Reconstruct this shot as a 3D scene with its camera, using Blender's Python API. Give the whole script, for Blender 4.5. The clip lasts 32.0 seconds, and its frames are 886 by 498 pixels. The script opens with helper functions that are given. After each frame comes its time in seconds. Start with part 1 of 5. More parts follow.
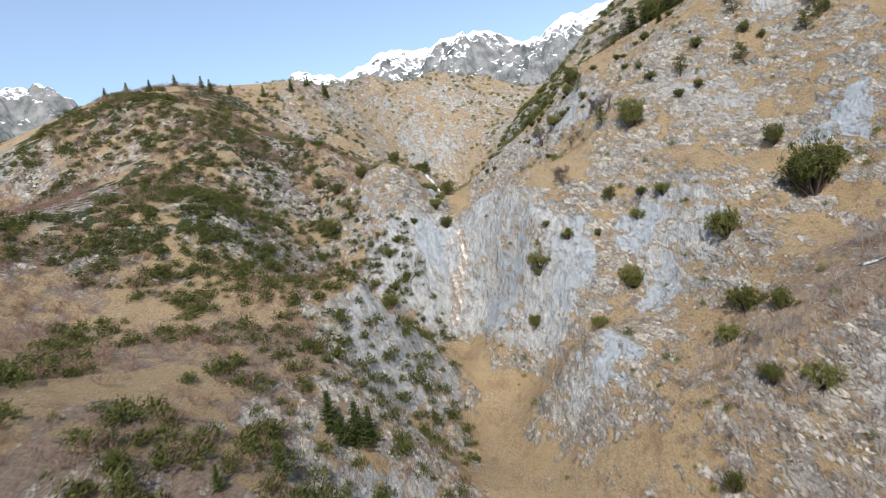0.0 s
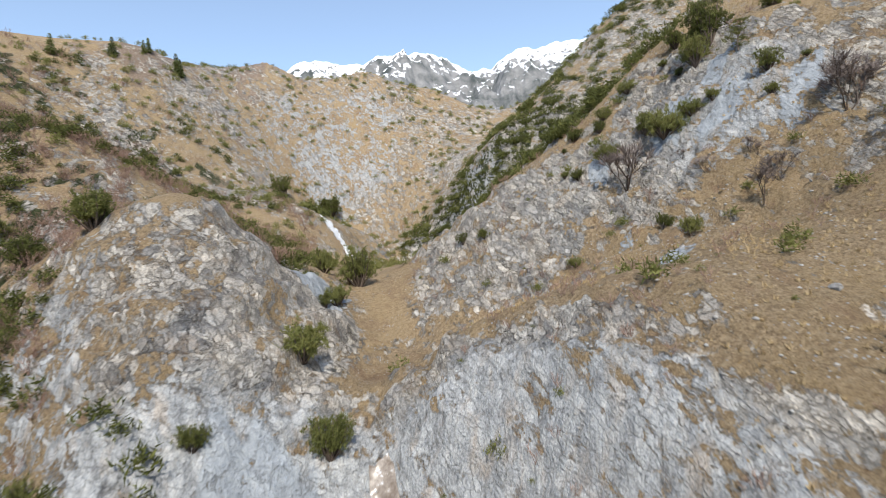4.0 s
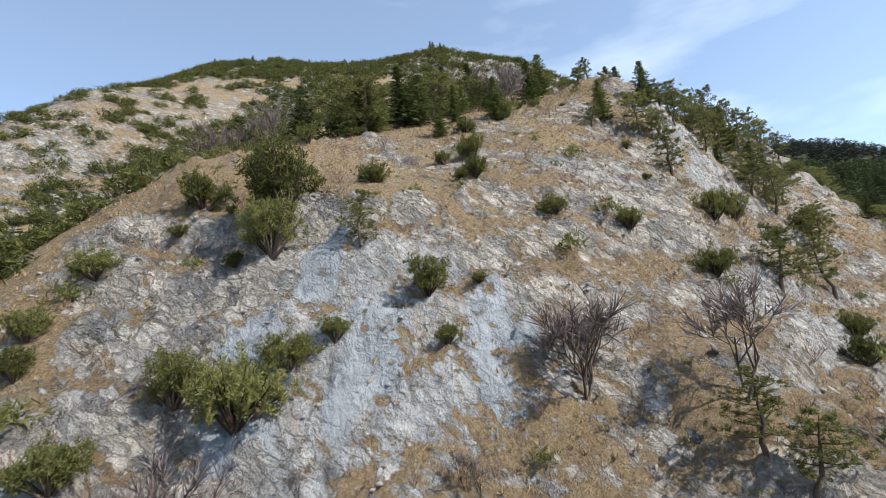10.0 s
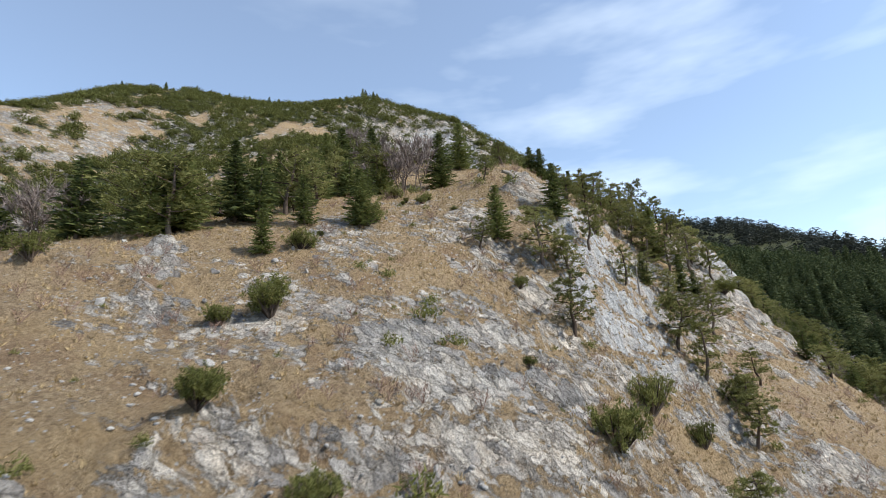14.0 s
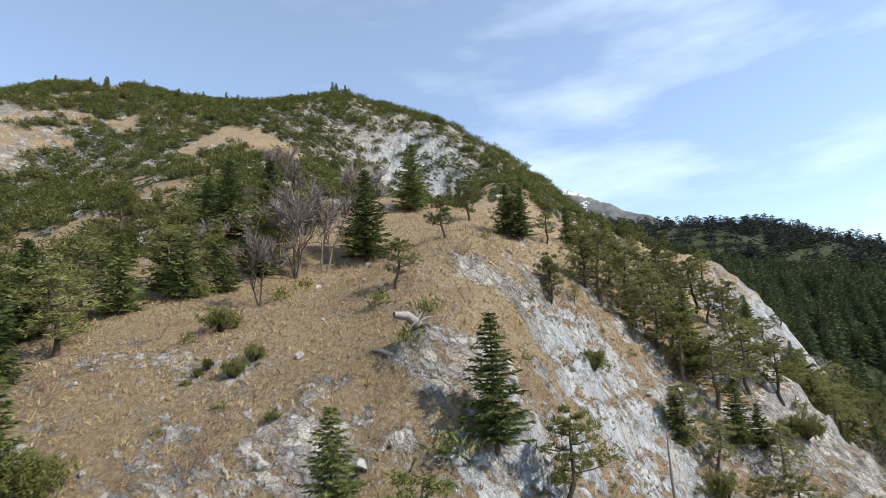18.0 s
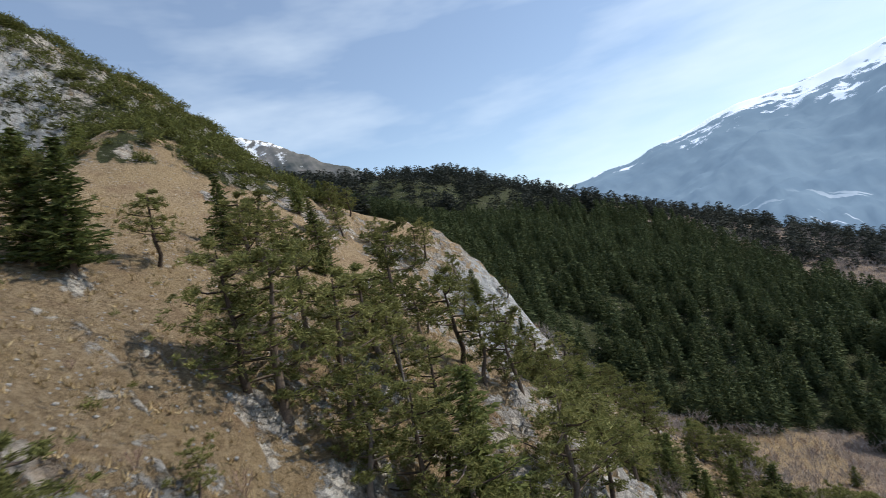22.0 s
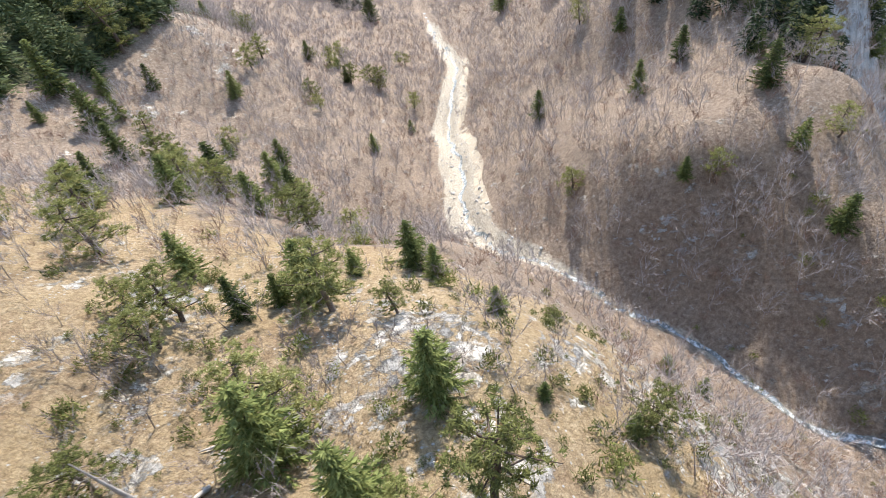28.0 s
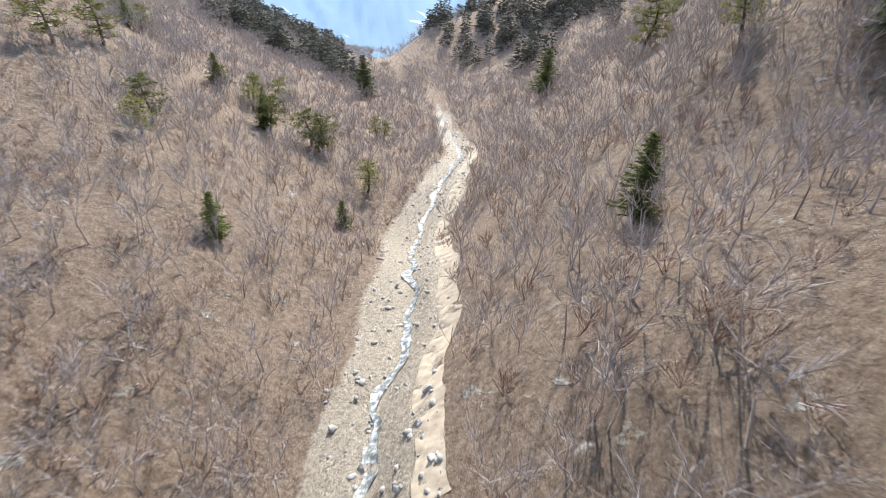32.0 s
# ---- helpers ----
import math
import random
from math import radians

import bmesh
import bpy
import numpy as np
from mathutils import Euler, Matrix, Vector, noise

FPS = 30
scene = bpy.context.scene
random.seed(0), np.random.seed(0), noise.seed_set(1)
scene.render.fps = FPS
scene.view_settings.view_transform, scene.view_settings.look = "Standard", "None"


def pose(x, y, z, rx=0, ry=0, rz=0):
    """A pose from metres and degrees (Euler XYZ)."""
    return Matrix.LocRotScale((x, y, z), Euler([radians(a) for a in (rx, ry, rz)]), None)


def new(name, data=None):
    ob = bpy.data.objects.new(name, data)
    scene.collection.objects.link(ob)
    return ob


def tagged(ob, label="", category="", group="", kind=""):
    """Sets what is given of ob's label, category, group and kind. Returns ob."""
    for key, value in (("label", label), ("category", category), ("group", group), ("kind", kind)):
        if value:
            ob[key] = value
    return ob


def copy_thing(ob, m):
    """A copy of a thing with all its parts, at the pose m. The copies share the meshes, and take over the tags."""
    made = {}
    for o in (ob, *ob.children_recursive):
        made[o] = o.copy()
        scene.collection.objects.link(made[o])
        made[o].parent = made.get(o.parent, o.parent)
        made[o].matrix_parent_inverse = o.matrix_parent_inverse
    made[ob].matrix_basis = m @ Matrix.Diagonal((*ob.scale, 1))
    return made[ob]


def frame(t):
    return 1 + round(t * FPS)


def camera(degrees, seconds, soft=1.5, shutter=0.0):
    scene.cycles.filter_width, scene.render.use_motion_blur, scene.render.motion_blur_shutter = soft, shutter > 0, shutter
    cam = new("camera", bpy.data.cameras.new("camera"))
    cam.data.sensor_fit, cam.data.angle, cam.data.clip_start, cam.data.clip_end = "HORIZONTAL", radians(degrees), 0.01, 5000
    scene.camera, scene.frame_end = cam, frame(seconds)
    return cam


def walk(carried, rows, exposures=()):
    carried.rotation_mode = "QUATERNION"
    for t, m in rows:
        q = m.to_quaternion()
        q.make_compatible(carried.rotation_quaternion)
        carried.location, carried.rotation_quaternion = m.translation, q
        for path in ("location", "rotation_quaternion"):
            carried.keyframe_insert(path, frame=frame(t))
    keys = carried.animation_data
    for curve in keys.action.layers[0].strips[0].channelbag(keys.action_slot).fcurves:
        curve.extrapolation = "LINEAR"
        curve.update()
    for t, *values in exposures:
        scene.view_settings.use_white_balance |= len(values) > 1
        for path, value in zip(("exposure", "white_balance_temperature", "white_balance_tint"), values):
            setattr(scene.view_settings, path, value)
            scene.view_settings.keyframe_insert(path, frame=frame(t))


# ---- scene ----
cam = camera(79.77, 32.0, soft=0.9, shutter=0.22)
ROWS = [
    (0, 0.54, 10.56, 55.58, 85.86, 9.66, -2.02),
    (0.5, -1.94, 29.03, 56.35, 86.95, 9.46, -4.54),
    (1, -2.29, 47.24, 57.18, 87.8, 9.09, -5.74),
    (1.5, -1.21, 65.25, 58.34, 88.31, 8.14, -6.69),
    (2, -0.12, 81.85, 59.82, 88.21, 6.98, -7.78),
    (2.5, 1.17, 92.91, 61.46, 87.73, 6.03, -8.26),
    (4.5, 11.5, 143.35, 68.52, 90.34, 3.79, -12.26),
    (5, 12.9, 149.74, 69.28, 92.0, 3.21, -15.17),
    (5.5, 14.16, 155.24, 70.07, 93.78, 2.77, -18.87),
    (6, 15.31, 159.97, 70.96, 95.57, 2.54, -23.6),
    (6.5, 16.56, 164.38, 71.69, 97.45, 2.43, -32.29),
    (7, 17.64, 168.03, 72.97, 98.25, 3.64, -42.36),
    (7.5, 19.07, 170.6, 74.17, 98.67, 4.8, -51.06),
    (8, 20.08, 172.43, 75.5, 98.59, 5.84, -57.92),
    (8.5, 21.19, 173.54, 76.82, 98.59, 6.45, -62.42),
    (9, 22.77, 174.18, 78.23, 98.71, 6.7, -65.51),
    (9.5, 25.14, 174.41, 79.74, 98.78, 6.41, -68.37),
    (10, 27.64, 174.21, 81.38, 99.03, 6.07, -70.49),
    (10.5, 29.73, 173.55, 82.78, 99.55, 5.63, -72.16),
    (11, 31.16, 172.94, 83.94, 100.41, 5.37, -73.74),
    (11.5, 32.11, 172.18, 85.05, 101.36, 4.93, -75.2),
    (12, 33.16, 171.25, 86.32, 102.15, 4.58, -76.24),
    (12.5, 34.87, 170.06, 87.73, 102.86, 4.12, -76.74),
    (13, 38.24, 169.33, 89.88, 103.04, 3.77, -77.24),
    (13.5, 42.64, 168.83, 92.61, 102.55, 3.79, -77.72),
    (14, 47.92, 167.84, 95.58, 102.71, 2.94, -77.27),
    (14.5, 52.8, 163.32, 98.77, 102.38, 3.46, -75.37),
    (16.5, 71.81, 162.22, 110.87, 101.59, -0.24, -73.65),
    (17, 75.4, 162.5, 113.35, 101.5, 0.68, -74.11),
    (17.5, 78.51, 162.52, 115.55, 101.43, 1.82, -74.89),
    (18, 82.03, 162.47, 117.88, 100.96, 2.68, -75.87),
    (18.5, 85.98, 162.2, 120.03, 100.25, 3.51, -76.92),
    (19, 89.71, 161.75, 121.89, 99.38, 4.2, -78.48),
    (19.5, 93.81, 161.47, 123.61, 98.42, 4.81, -80.65),
    (20, 98.03, 160.91, 125.02, 97.65, 5.16, -83.3),
    (20.5, 103.77, 160.09, 126.57, 96.61, 6.17, -86.6),
    (21, 110.3, 159.06, 127.84, 95.67, 7.43, -90.85),
    (21.5, 118.61, 158.51, 128.95, 94.22, 9.27, -98.16),
    (22, 124.17, 157.89, 129.75, 91.89, 11.3, -106.4),
    (22.5, 126.59, 157, 130.03, 89.17, 13.23, -114.48),
    (23, 126.6, 156.41, 130.08, 85.55, 15.64, -123.13),
    (23.5, 127, 152.71, 128.93, 79.8, 18.81, -133.29),
    (24, 130.02, 147.88, 128.32, 70.59, 20.94, -146.2),
    (24.5, 132.66, 142.33, 127.21, 59.63, 21.53, -159.7),
    (25, 134.22, 137.63, 125.37, 52.41, 20.18, -168.12),
    (25.5, 134.86, 133.76, 123.66, 48.01, 18.58, -173.3),
    (26, 135.16, 130.18, 121.42, 45.02, 16.43, -176.85),
    (26.5, 135.3, 126.57, 118.79, 43.13, 14.41, -179.1),
    (28.5, 134.05, 113.15, 97.35, 48.91, 5.16, 179.31),
    (29, 133.87, 110.95, 93.15, 52.29, 1.99, -179.37),
    (29.5, 132.82, 107.37, 89.34, 55.37, 0.45, -178.03),
    (30, 132.19, 97.74, 82.94, 57.27, -1.16, -176.4),
    (30.5, 132.23, 86.14, 76.13, 58.66, -3.19, -175.09),
    (31, 132.08, 75.28, 71.37, 59.31, -3.55, -173.95),
    (31.5, 132.62, 64.58, 65.61, 60.49, -4.6, -173.45),
    (32, 131.46, 53.69, 60.19, 61.58, -0.99, -173.99),
]
walk(cam, [(t, pose(x, y, z, rx, ry, rz)) for t, x, y, z, rx, ry, rz in ROWS],
     [(0, 0.5), (5, 0.52), (9, 0.58), (11, 0.55), (17, 0.58), (20, 0.65), (21, 0.45), (22, 0.1), (23, -0.3), (24, -0.35), (24.6, 0.4), (25.2, 1.1), (26, 1.4), (29, 1.7), (30, 1.55), (32, 1.47)])

# ---- light ----
world = bpy.data.worlds.new("sky")
scene.world = world
world.use_nodes = True
wt = world.node_tree
wt.nodes.clear()
SUN_AZ, SUN_EL = radians(186), radians(45)
sky = wt.nodes.new("ShaderNodeTexSky")
sky.sky_type, sky.sun_disc = "NISHITA", False
sky.sun_elevation, sky.sun_rotation = SUN_EL, SUN_AZ
sky.altitude, sky.air_density, sky.dust_density, sky.ozone_density = 900, 1.1, 0.5, 1.4
tc = wt.nodes.new("ShaderNodeTexCoord")
cmap = wt.nodes.new("ShaderNodeMapping")
cmap.inputs["Rotation"].default_value = (radians(18), radians(-12), radians(38))
cmap.inputs["Scale"].default_value = (0.9, 1.7, 6.0)
cloud = wt.nodes.new("ShaderNodeTexNoise")
cloud.inputs["Scale"].default_value, cloud.inputs["Detail"].default_value = 1.3, 5
cloud.inputs["Roughness"].default_value = 0.52
cramp = wt.nodes.new("ShaderNodeValToRGB")
cramp.color_ramp.elements[0].position, cramp.color_ramp.elements[1].position = 0.4, 0.8
cramp.color_ramp.elements[0].color = (0.0, 0.0, 0.0, 1)
cramp.color_ramp.elements[1].color = (0.62, 0.62, 0.62, 1)
cmix = wt.nodes.new("ShaderNodeMixRGB")
cmix.inputs["Color2"].default_value = (6.5, 7.3, 8.0, 1)
bgn = wt.nodes.new("ShaderNodeBackground")
bgn.inputs["Strength"].default_value = 0.15
wout = wt.nodes.new("ShaderNodeOutputWorld")
wt.links.new(tc.outputs["Generated"], cmap.inputs["Vector"])
wt.links.new(cmap.outputs["Vector"], cloud.inputs["Vector"])
wt.links.new(cloud.outputs["Fac"], cramp.inputs["Fac"])
cside = wt.nodes.new("ShaderNodeVectorMath")
cside.operation = "DOT_PRODUCT"
cside.inputs[1].default_value = (0.86, -0.5, -0.25)
wt.links.new(tc.outputs["Generated"], cside.inputs[0])
cwhere = wt.nodes.new("ShaderNodeMapRange")
cwhere.inputs["From Min"].default_value, cwhere.inputs["From Max"].default_value = 0.1, 0.75
cwhere.inputs["To Min"].default_value, cwhere.inputs["To Max"].default_value = 0.12, 1.1
wt.links.new(cside.outputs["Value"], cwhere.inputs["Value"])
cmul = wt.nodes.new("ShaderNodeMath")
cmul.operation = "MULTIPLY"
wt.links.new(cramp.outputs["Color"], cmul.inputs[0])
wt.links.new(cwhere.outputs["Result"], cmul.inputs[1])
cair = wt.nodes.new("ShaderNodeMath")
cair.operation = "MAXIMUM"
cair.inputs[1].default_value = 0.09
wt.links.new(cmul.outputs[0], cair.inputs[0])
wt.links.new(cair.outputs[0], cmix.inputs["Fac"])
wt.links.new(sky.outputs["Color"], cmix.inputs["Color1"])
wt.links.new(cmix.outputs["Color"], bgn.inputs["Color"])
wt.links.new(bgn.outputs["Background"], wout.inputs["Surface"])

sun_data = bpy.data.lights.new("sun", "SUN")
sun_data.energy, sun_data.angle, sun_data.color = 3.6, radians(0.6), (1.0, 0.94, 0.845)
sun = new("sun", sun_data)
sun.rotation_euler = Vector((math.sin(SUN_AZ) * math.cos(SUN_EL), math.cos(SUN_AZ) * math.cos(SUN_EL), math.sin(SUN_EL))).to_track_quat("Z", "Y").to_euler()

# ---- the lie of the land ----
# Each landform is a line of places (x, y, z) along a crest, a slope's bench, a gully or the stream.
STREAM = [(262, -523, -45), (204, -275, -1.7), (172, -180, 11.4), (152, -130, 18.2), (145, -85, 21.3), (138, -52, 25.9), (142, -12, 24.9), (138, 17, 31), (139, 26, 32), (136, 40, 34.1), (131, 49, 36.4), (124, 56, 39.8), (117, 64, 38.9), (108, 71, 39.6), (103, 79, 39.4), (98, 86, 39.2), (72, 98, 35.4), (45, 104, 21), (22, 110, 9), (5, 117, 4), (3, 132, 7.9), (4, 150, 14), (5, 164, 20), (8, 178, 50), (10, 190, 52.6), (12, 204, 56.4), (12, 218, 61.2), (12, 235, 61.5)]
LANDFORMS = {
    "upper_gully": [(14, 265, 61.3), (16, 300, 66.1), (15, 325, 73.6), (15, 345, 58.4), (16, 378, 100.5)],
    "headwall_rim": [(-41, 407, 157.6), (-20, 413, 160.8), (0, 419, 154.7), (27, 418, 160.7), (66, 436, 154.4), (94, 426, 139.4), (118, 404, 143.6)],
    "east_foot": [(30, 118, 26.3), (22, 141, 17.1), (17, 155, 32.3), (30, 148, 45.4), (41, 137, 37), (51, 129, 29), (67, 134, 58.3), (20, 205, 58.5), (-3, 174, 53.5)],
    "east_bench": [(32, 211, 72.9), (31, 194, 58.5), (43, 184, 64.9), (53, 177, 69.3), (60, 167, 76.4), (71, 160, 73.1), (82, 163, 85.9), (108, 160, 96.7), (131, 155, 100.7), (144, 151, 105.8)],
    "east_bench_low": [(50, 145, 47), (65, 173, 80.8), (80, 140, 56), (110, 130, 76.5), (100, 105, 48), (125, 130, 84.5)],
    "east_face": [(46, 214, 81.9), (57, 201, 88.7), (61, 191, 91.9), (68, 192, 94.5), (75, 177, 92.8), (80, 192, 99.2), (102, 174, 105.5), (101, 186, 110.9), (115, 168, 117.7), (119, 180, 119.4)],
    "meadow": [(137, 162, 118.3), (139, 177, 132), (146, 169, 129.2), (152, 164, 127), (141, 183, 126.6), (168, 174, 139.1), (176, 184, 144.7), (203, 171, 143.9), (116, 203, 120.2)],
    "shoulder": [(88, 222, 108.7), (55, 237, 84.5), (66, 211, 99.5), (140, 225, 131.7), (180, 230, 161.2), (110, 260, 100.5)],
    "high_crest": [(226, 183, 164.5), (230, 200, 153), (250, 205, 193.8), (264, 245, 220.6), (264, 285, 221.5), (252, 330, 232), (240, 370, 232.6), (214, 420, 188), (205, 470, 194), (246, 570, 196.3)],
    "high_back": [(360, 170, 184.4), (380, 260, 198), (380, 380, 200.6), (420, 520, 190.8), (285, 165, 175.4)],
    "north_flank": [(30, 300, 42.3), (60, 310, 98.7), (72, 279, 89.9), (120, 330, 151.2), (160, 351, 182.8), (98, 384, 117.4), (180, 290, 162.3)],
    "bowl": [(-30, 300, 86.9), (-60, 352, 149.1), (-14, 427, 128.4), (63, 458, 142.9), (140, 470, 106.3), (-2, 290, 80.2), (-16, 267, 76.3)],
    "west_spur_far": [(-67, 289, 105.5), (-113, 306, 144.6), (-155, 288, 138.6), (-150, 350, 150.7), (-25, 199, 67.6), (-8, 197, 75.4), (-40, 240, 92.3)],
    "west_spur": [(-4, 95, 10.7), (-11, 116, 18.6), (-17, 130, 44.8), (-24, 148, 29.7), (-38, 171, 50.2), (-54, 155, 67.6), (-64, 209, 91.8), (-133, 195, 75), (-110, 240, 122.5)],
    "outlet": [(0, 85, -7), (4, 60, -6.7), (0, 20, -13.5), (-5, -40, -20), (15, 85, 1.7), (10, 70, -6)],
    "gorge_cliff_foot": [(-8, 160, 27.6), (12, 164, 21.9), (19, 156, 22.8), (25, 143, 22.7), (34, 125, 23.6)],
    "gorge_cliff_top": [(-8, 176, 57.8), (2, 179, 55.1), (17, 176, 57.7), (24, 163, 53.9), (28, 148, 46)],
    "buttress": [(24, 66, 0), (33, 78, 2.1), (31, 50, -2), (48, 72, 5.1), (66, 76, 9.1), (64, 40, 16.3)],
    "buttress_edge": [(33, 97, 13), (38, 104, 19.7), (46, 104, 17.5), (52, 94, 24.8), (62, 98, 29.4), (80, 111, 38.5)],
    "west_gully": [(-4, 142, 24.1), (-11, 160, 31.5), (-23, 177, 43), (-37, 199, 59), (-47, 228, 83.6)],
    "west_foot": [(-18, 104, 30.2), (-48, 115, 42.6), (-74, 108, 46.8), (-120, 115, 75.2), (-14, 67, 20.7), (-33, 56, 32.8), (-90, 20, 61.9), (-250, 150, 76.4), (-200, -50, 110.3)],
    "ridge_edge": [(285, 150, 142.5), (254, 133, 140.3), (246, 126, 139.8), (235, 119, 132), (214, 118, 103.3), (206, 110, 102), (194, 102, 87.1), (165, 140, 117.3)],
    "pine_slope": [(185, 108, 90.3), (184, 95, 84.4), (192, 84, 77.9), (183, 68, 69.4), (167, 96, 80.3), (160, 85, 72.3), (153, 103, 75), (170, 113, 85.5), (144, 111, 79.4), (124, 98, 67.6), (133, 92, 72.1)],
    "pine_foot": [(166, 63, 63.7), (167, 37, 46.8), (163, 18, 41.9), (149, 36, 29.9), (148, 56, 43.7), (170, 5, 43.5), (192, 9, 50), (211, -20, 66.3), (140, 62, 54.2), (136, 78, 61.4)],
    "forest_gully": [(225, 66, 75.9), (245, 88, 87.1), (290, 100, 126.7), (320, 110, 140.2)],
    "forest_spur": [(240, -60, 62.3), (290, -40, 86.9), (333, -45, 101.2), (300, 30, 109.2), (363, 48, 137.8), (399, 4, 135.2), (420, 70, 150.9)],
    "far_ridge": [(760, 160, 284.4), (680, 55, 201.2), (612, -12, 216.3), (560, -90, 165), (504, -210, 126.2), (420, -310, 71.8), (325, -395, 20.9), (640, -300, 73.8), (860, -100, 148.9)],
    "ridge_hollow": [(450, -60, 151.1), (400, -150, 100.9), (300, -200, 72.7), (480, 60, 187.5)],
    "east_bank": [(174, 18, 41.6), (151, 12, 30.3), (221, -60, 51.6), (204, -100, 36.4), (240, -182, 37.7), (226, -262, 3.5), (330, -480, -24.3)],
    "west_bank": [(123, 31, 45.9), (123, 8, 42.9), (103, 17, 51.6), (110, 44, 57), (103, 44, 57.8), (93, 32, 60.8), (102, 3, 60.6), (100, 62, 51.6), (93, 70, 55), (106, 55, 58.6), (85, 78, 54.7), (104, 72, 38.9), (98, 79, 39.3), (112, 63, 40.3), (92, 87, 40.2), (80, 50, 60.6)],
    "west_bank_top": [(64, -57, 78), (70, 15, 76), (48, -120, 86), (100, -101, 41.7), (132, -130, 24.6), (110, -180, 38.3), (148, -260, 37.1), (100, -300, 58), (172, -262, 27.7), (190, -420, -22.1)],
    "south_west": [(14, -90, 96), (-60, -150, 90.3), (20, -260, 112), (80, -420, 84.6), (-200, -50, 120.3)],
}
RIM = [(-420, -500, 140.5), (-420, 0, 110.5), (-420, 420, 101.6), (-200, 650, 178.4), (100, 700, 178.9), (420, 720, 232.6), (700, 420, 217.9), (900, 250, 260.6), (950, -250, 59), (700, -560, -56.4), (250, -640, -107.2), (-100, -620, 91.7)]
CONTROL = np.array(STREAM + [p for line in LANDFORMS.values() for p in line] + RIM, float)


def bumpy(r2):
    return np.sqrt(r2 + 36.0)


def solve_land():
    d2 = ((CONTROL[:, None, :2] - CONTROL[None, :, :2]) ** 2).sum(2)
    n = len(CONTROL)
    a = np.zeros((n + 3, n + 3))
    a[:n, :n] = bumpy(d2) - 0.8 * np.eye(n)
    a[:n, n], a[:n, n + 1:] = 1, CONTROL[:, :2] / 100
    a[n:, :n] = a[:n, n:].T
    return np.linalg.solve(a, np.r_[CONTROL[:, 2], 0, 0, 0])


LAND = solve_land()


def smooth_height(x, y):
    """The land without its fine relief, for arrays of x and y."""
    x, y = np.asarray(x, float), np.asarray(y, float)
    z = LAND[-3] + LAND[-2] * x / 100 + LAND[-1] * y / 100
    if x.size < 4000:
        z = z + bumpy((x[..., None] - CONTROL[:, 0]) ** 2 + (y[..., None] - CONTROL[:, 1]) ** 2) @ LAND[:-3]
    else:
        for (cx, cy, _), w in zip(CONTROL, LAND):
            z = z + w * bumpy((x - cx) ** 2 + (y - cy) ** 2)
    # beyond the rim the land sinks to the main valley
    r = np.hypot((x - 150) / 620, (y - 60) / 640)
    k = np.clip((r - 1.0) / 0.9, 0, 1)
    k = k * k * (3 - 2 * k)
    return z * (1 - k) + (-150.0) * k


def scrambled(ix, iy, seed):
    h = (ix.astype(np.int64) * 374761393 + iy.astype(np.int64) * 668265263 + seed * 974634777) & 0xFFFFFFFF
    h = ((h ^ (h >> 13)) * 1274126177) & 0xFFFFFFFF
    h = ((h ^ (h >> 16)) * 2246822519) & 0xFFFFFFFF
    return (h ^ (h >> 15)) / 4294967296.0


def wave(x, y, seed=0):
    """Gradient noise, about -0.7 to 0.7."""
    ix, iy = np.floor(x), np.floor(y)
    fx, fy = x - ix, y - iy
    u, v = fx * fx * fx * (fx * (fx * 6 - 15) + 10), fy * fy * fy * (fy * (fy * 6 - 15) + 10)

    def g(a, b):
        t = scrambled(ix + a, iy + b, seed) * 6.2831853
        return np.cos(t) * (fx - a) + np.sin(t) * (fy - b)
    top = g(0, 0) * (1 - u) + g(1, 0) * u
    low = g(0, 1) * (1 - u) + g(1, 1) * u
    return top * (1 - v) + low * v


def rough(x, y, size, octaves=4, seed=0, gain=0.5):
    total, amp = 0, 1.0
    for k in range(octaves):
        total = total + amp * wave(x / size + 17.3 * k, y / size - 9.1 * k, seed + k)
        size, amp = size / 2.03, amp * gain
    return total


def blocks(x, y, size, seed=0):
    """Cells like broken rock: each block's own random height, and the distance to its edge."""
    x, y = x / size, y / size
    ix, iy = np.floor(x), np.floor(y)
    best = np.full(np.shape(x), 9.0)
    second = best.copy()
    own = np.zeros(np.shape(x))
    for a in (-1, 0, 1):
        for b in (-1, 0, 1):
            px, py = ix + a + scrambled(ix + a, iy + b, seed), iy + b + scrambled(ix + a, iy + b, seed + 5)
            d = (x - px) ** 2 + (y - py) ** 2
            tilt = scrambled(ix + a, iy + b, seed + 9) + 0.5 * (x - px) * (scrambled(ix + a, iy + b, seed + 11) - 0.5)
            near = d < best
            second = np.where(near, best, np.minimum(second, d))
            own = np.where(near, tilt, own)
            best = np.where(near, d, best)
    return own, np.sqrt(second) - np.sqrt(best)


def stepped(v, lo, hi):
    k = np.clip((v - lo) / (hi - lo), 0, 1)
    return k * k * (3 - 2 * k)


def to_line(x, y, line):
    """Distance to a line of places, and how far along it (0 to 1)."""
    best, along = np.full(np.shape(x), 1e9), np.zeros(np.shape(x))
    n = len(line) - 1
    for k in range(n):
        (ax, ay), (bx, by) = line[k][:2], line[k + 1][:2]
        dx, dy = bx - ax, by - ay
        t = np.clip(((x - ax) * dx + (y - ay) * dy) / (dx * dx + dy * dy), 0, 1)
        d = np.hypot(x - ax - t * dx, y - ay - t * dy)
        near = d < best
        best, along = np.where(near, d, best), np.where(near, (k + t) / n, along)
    return best, along


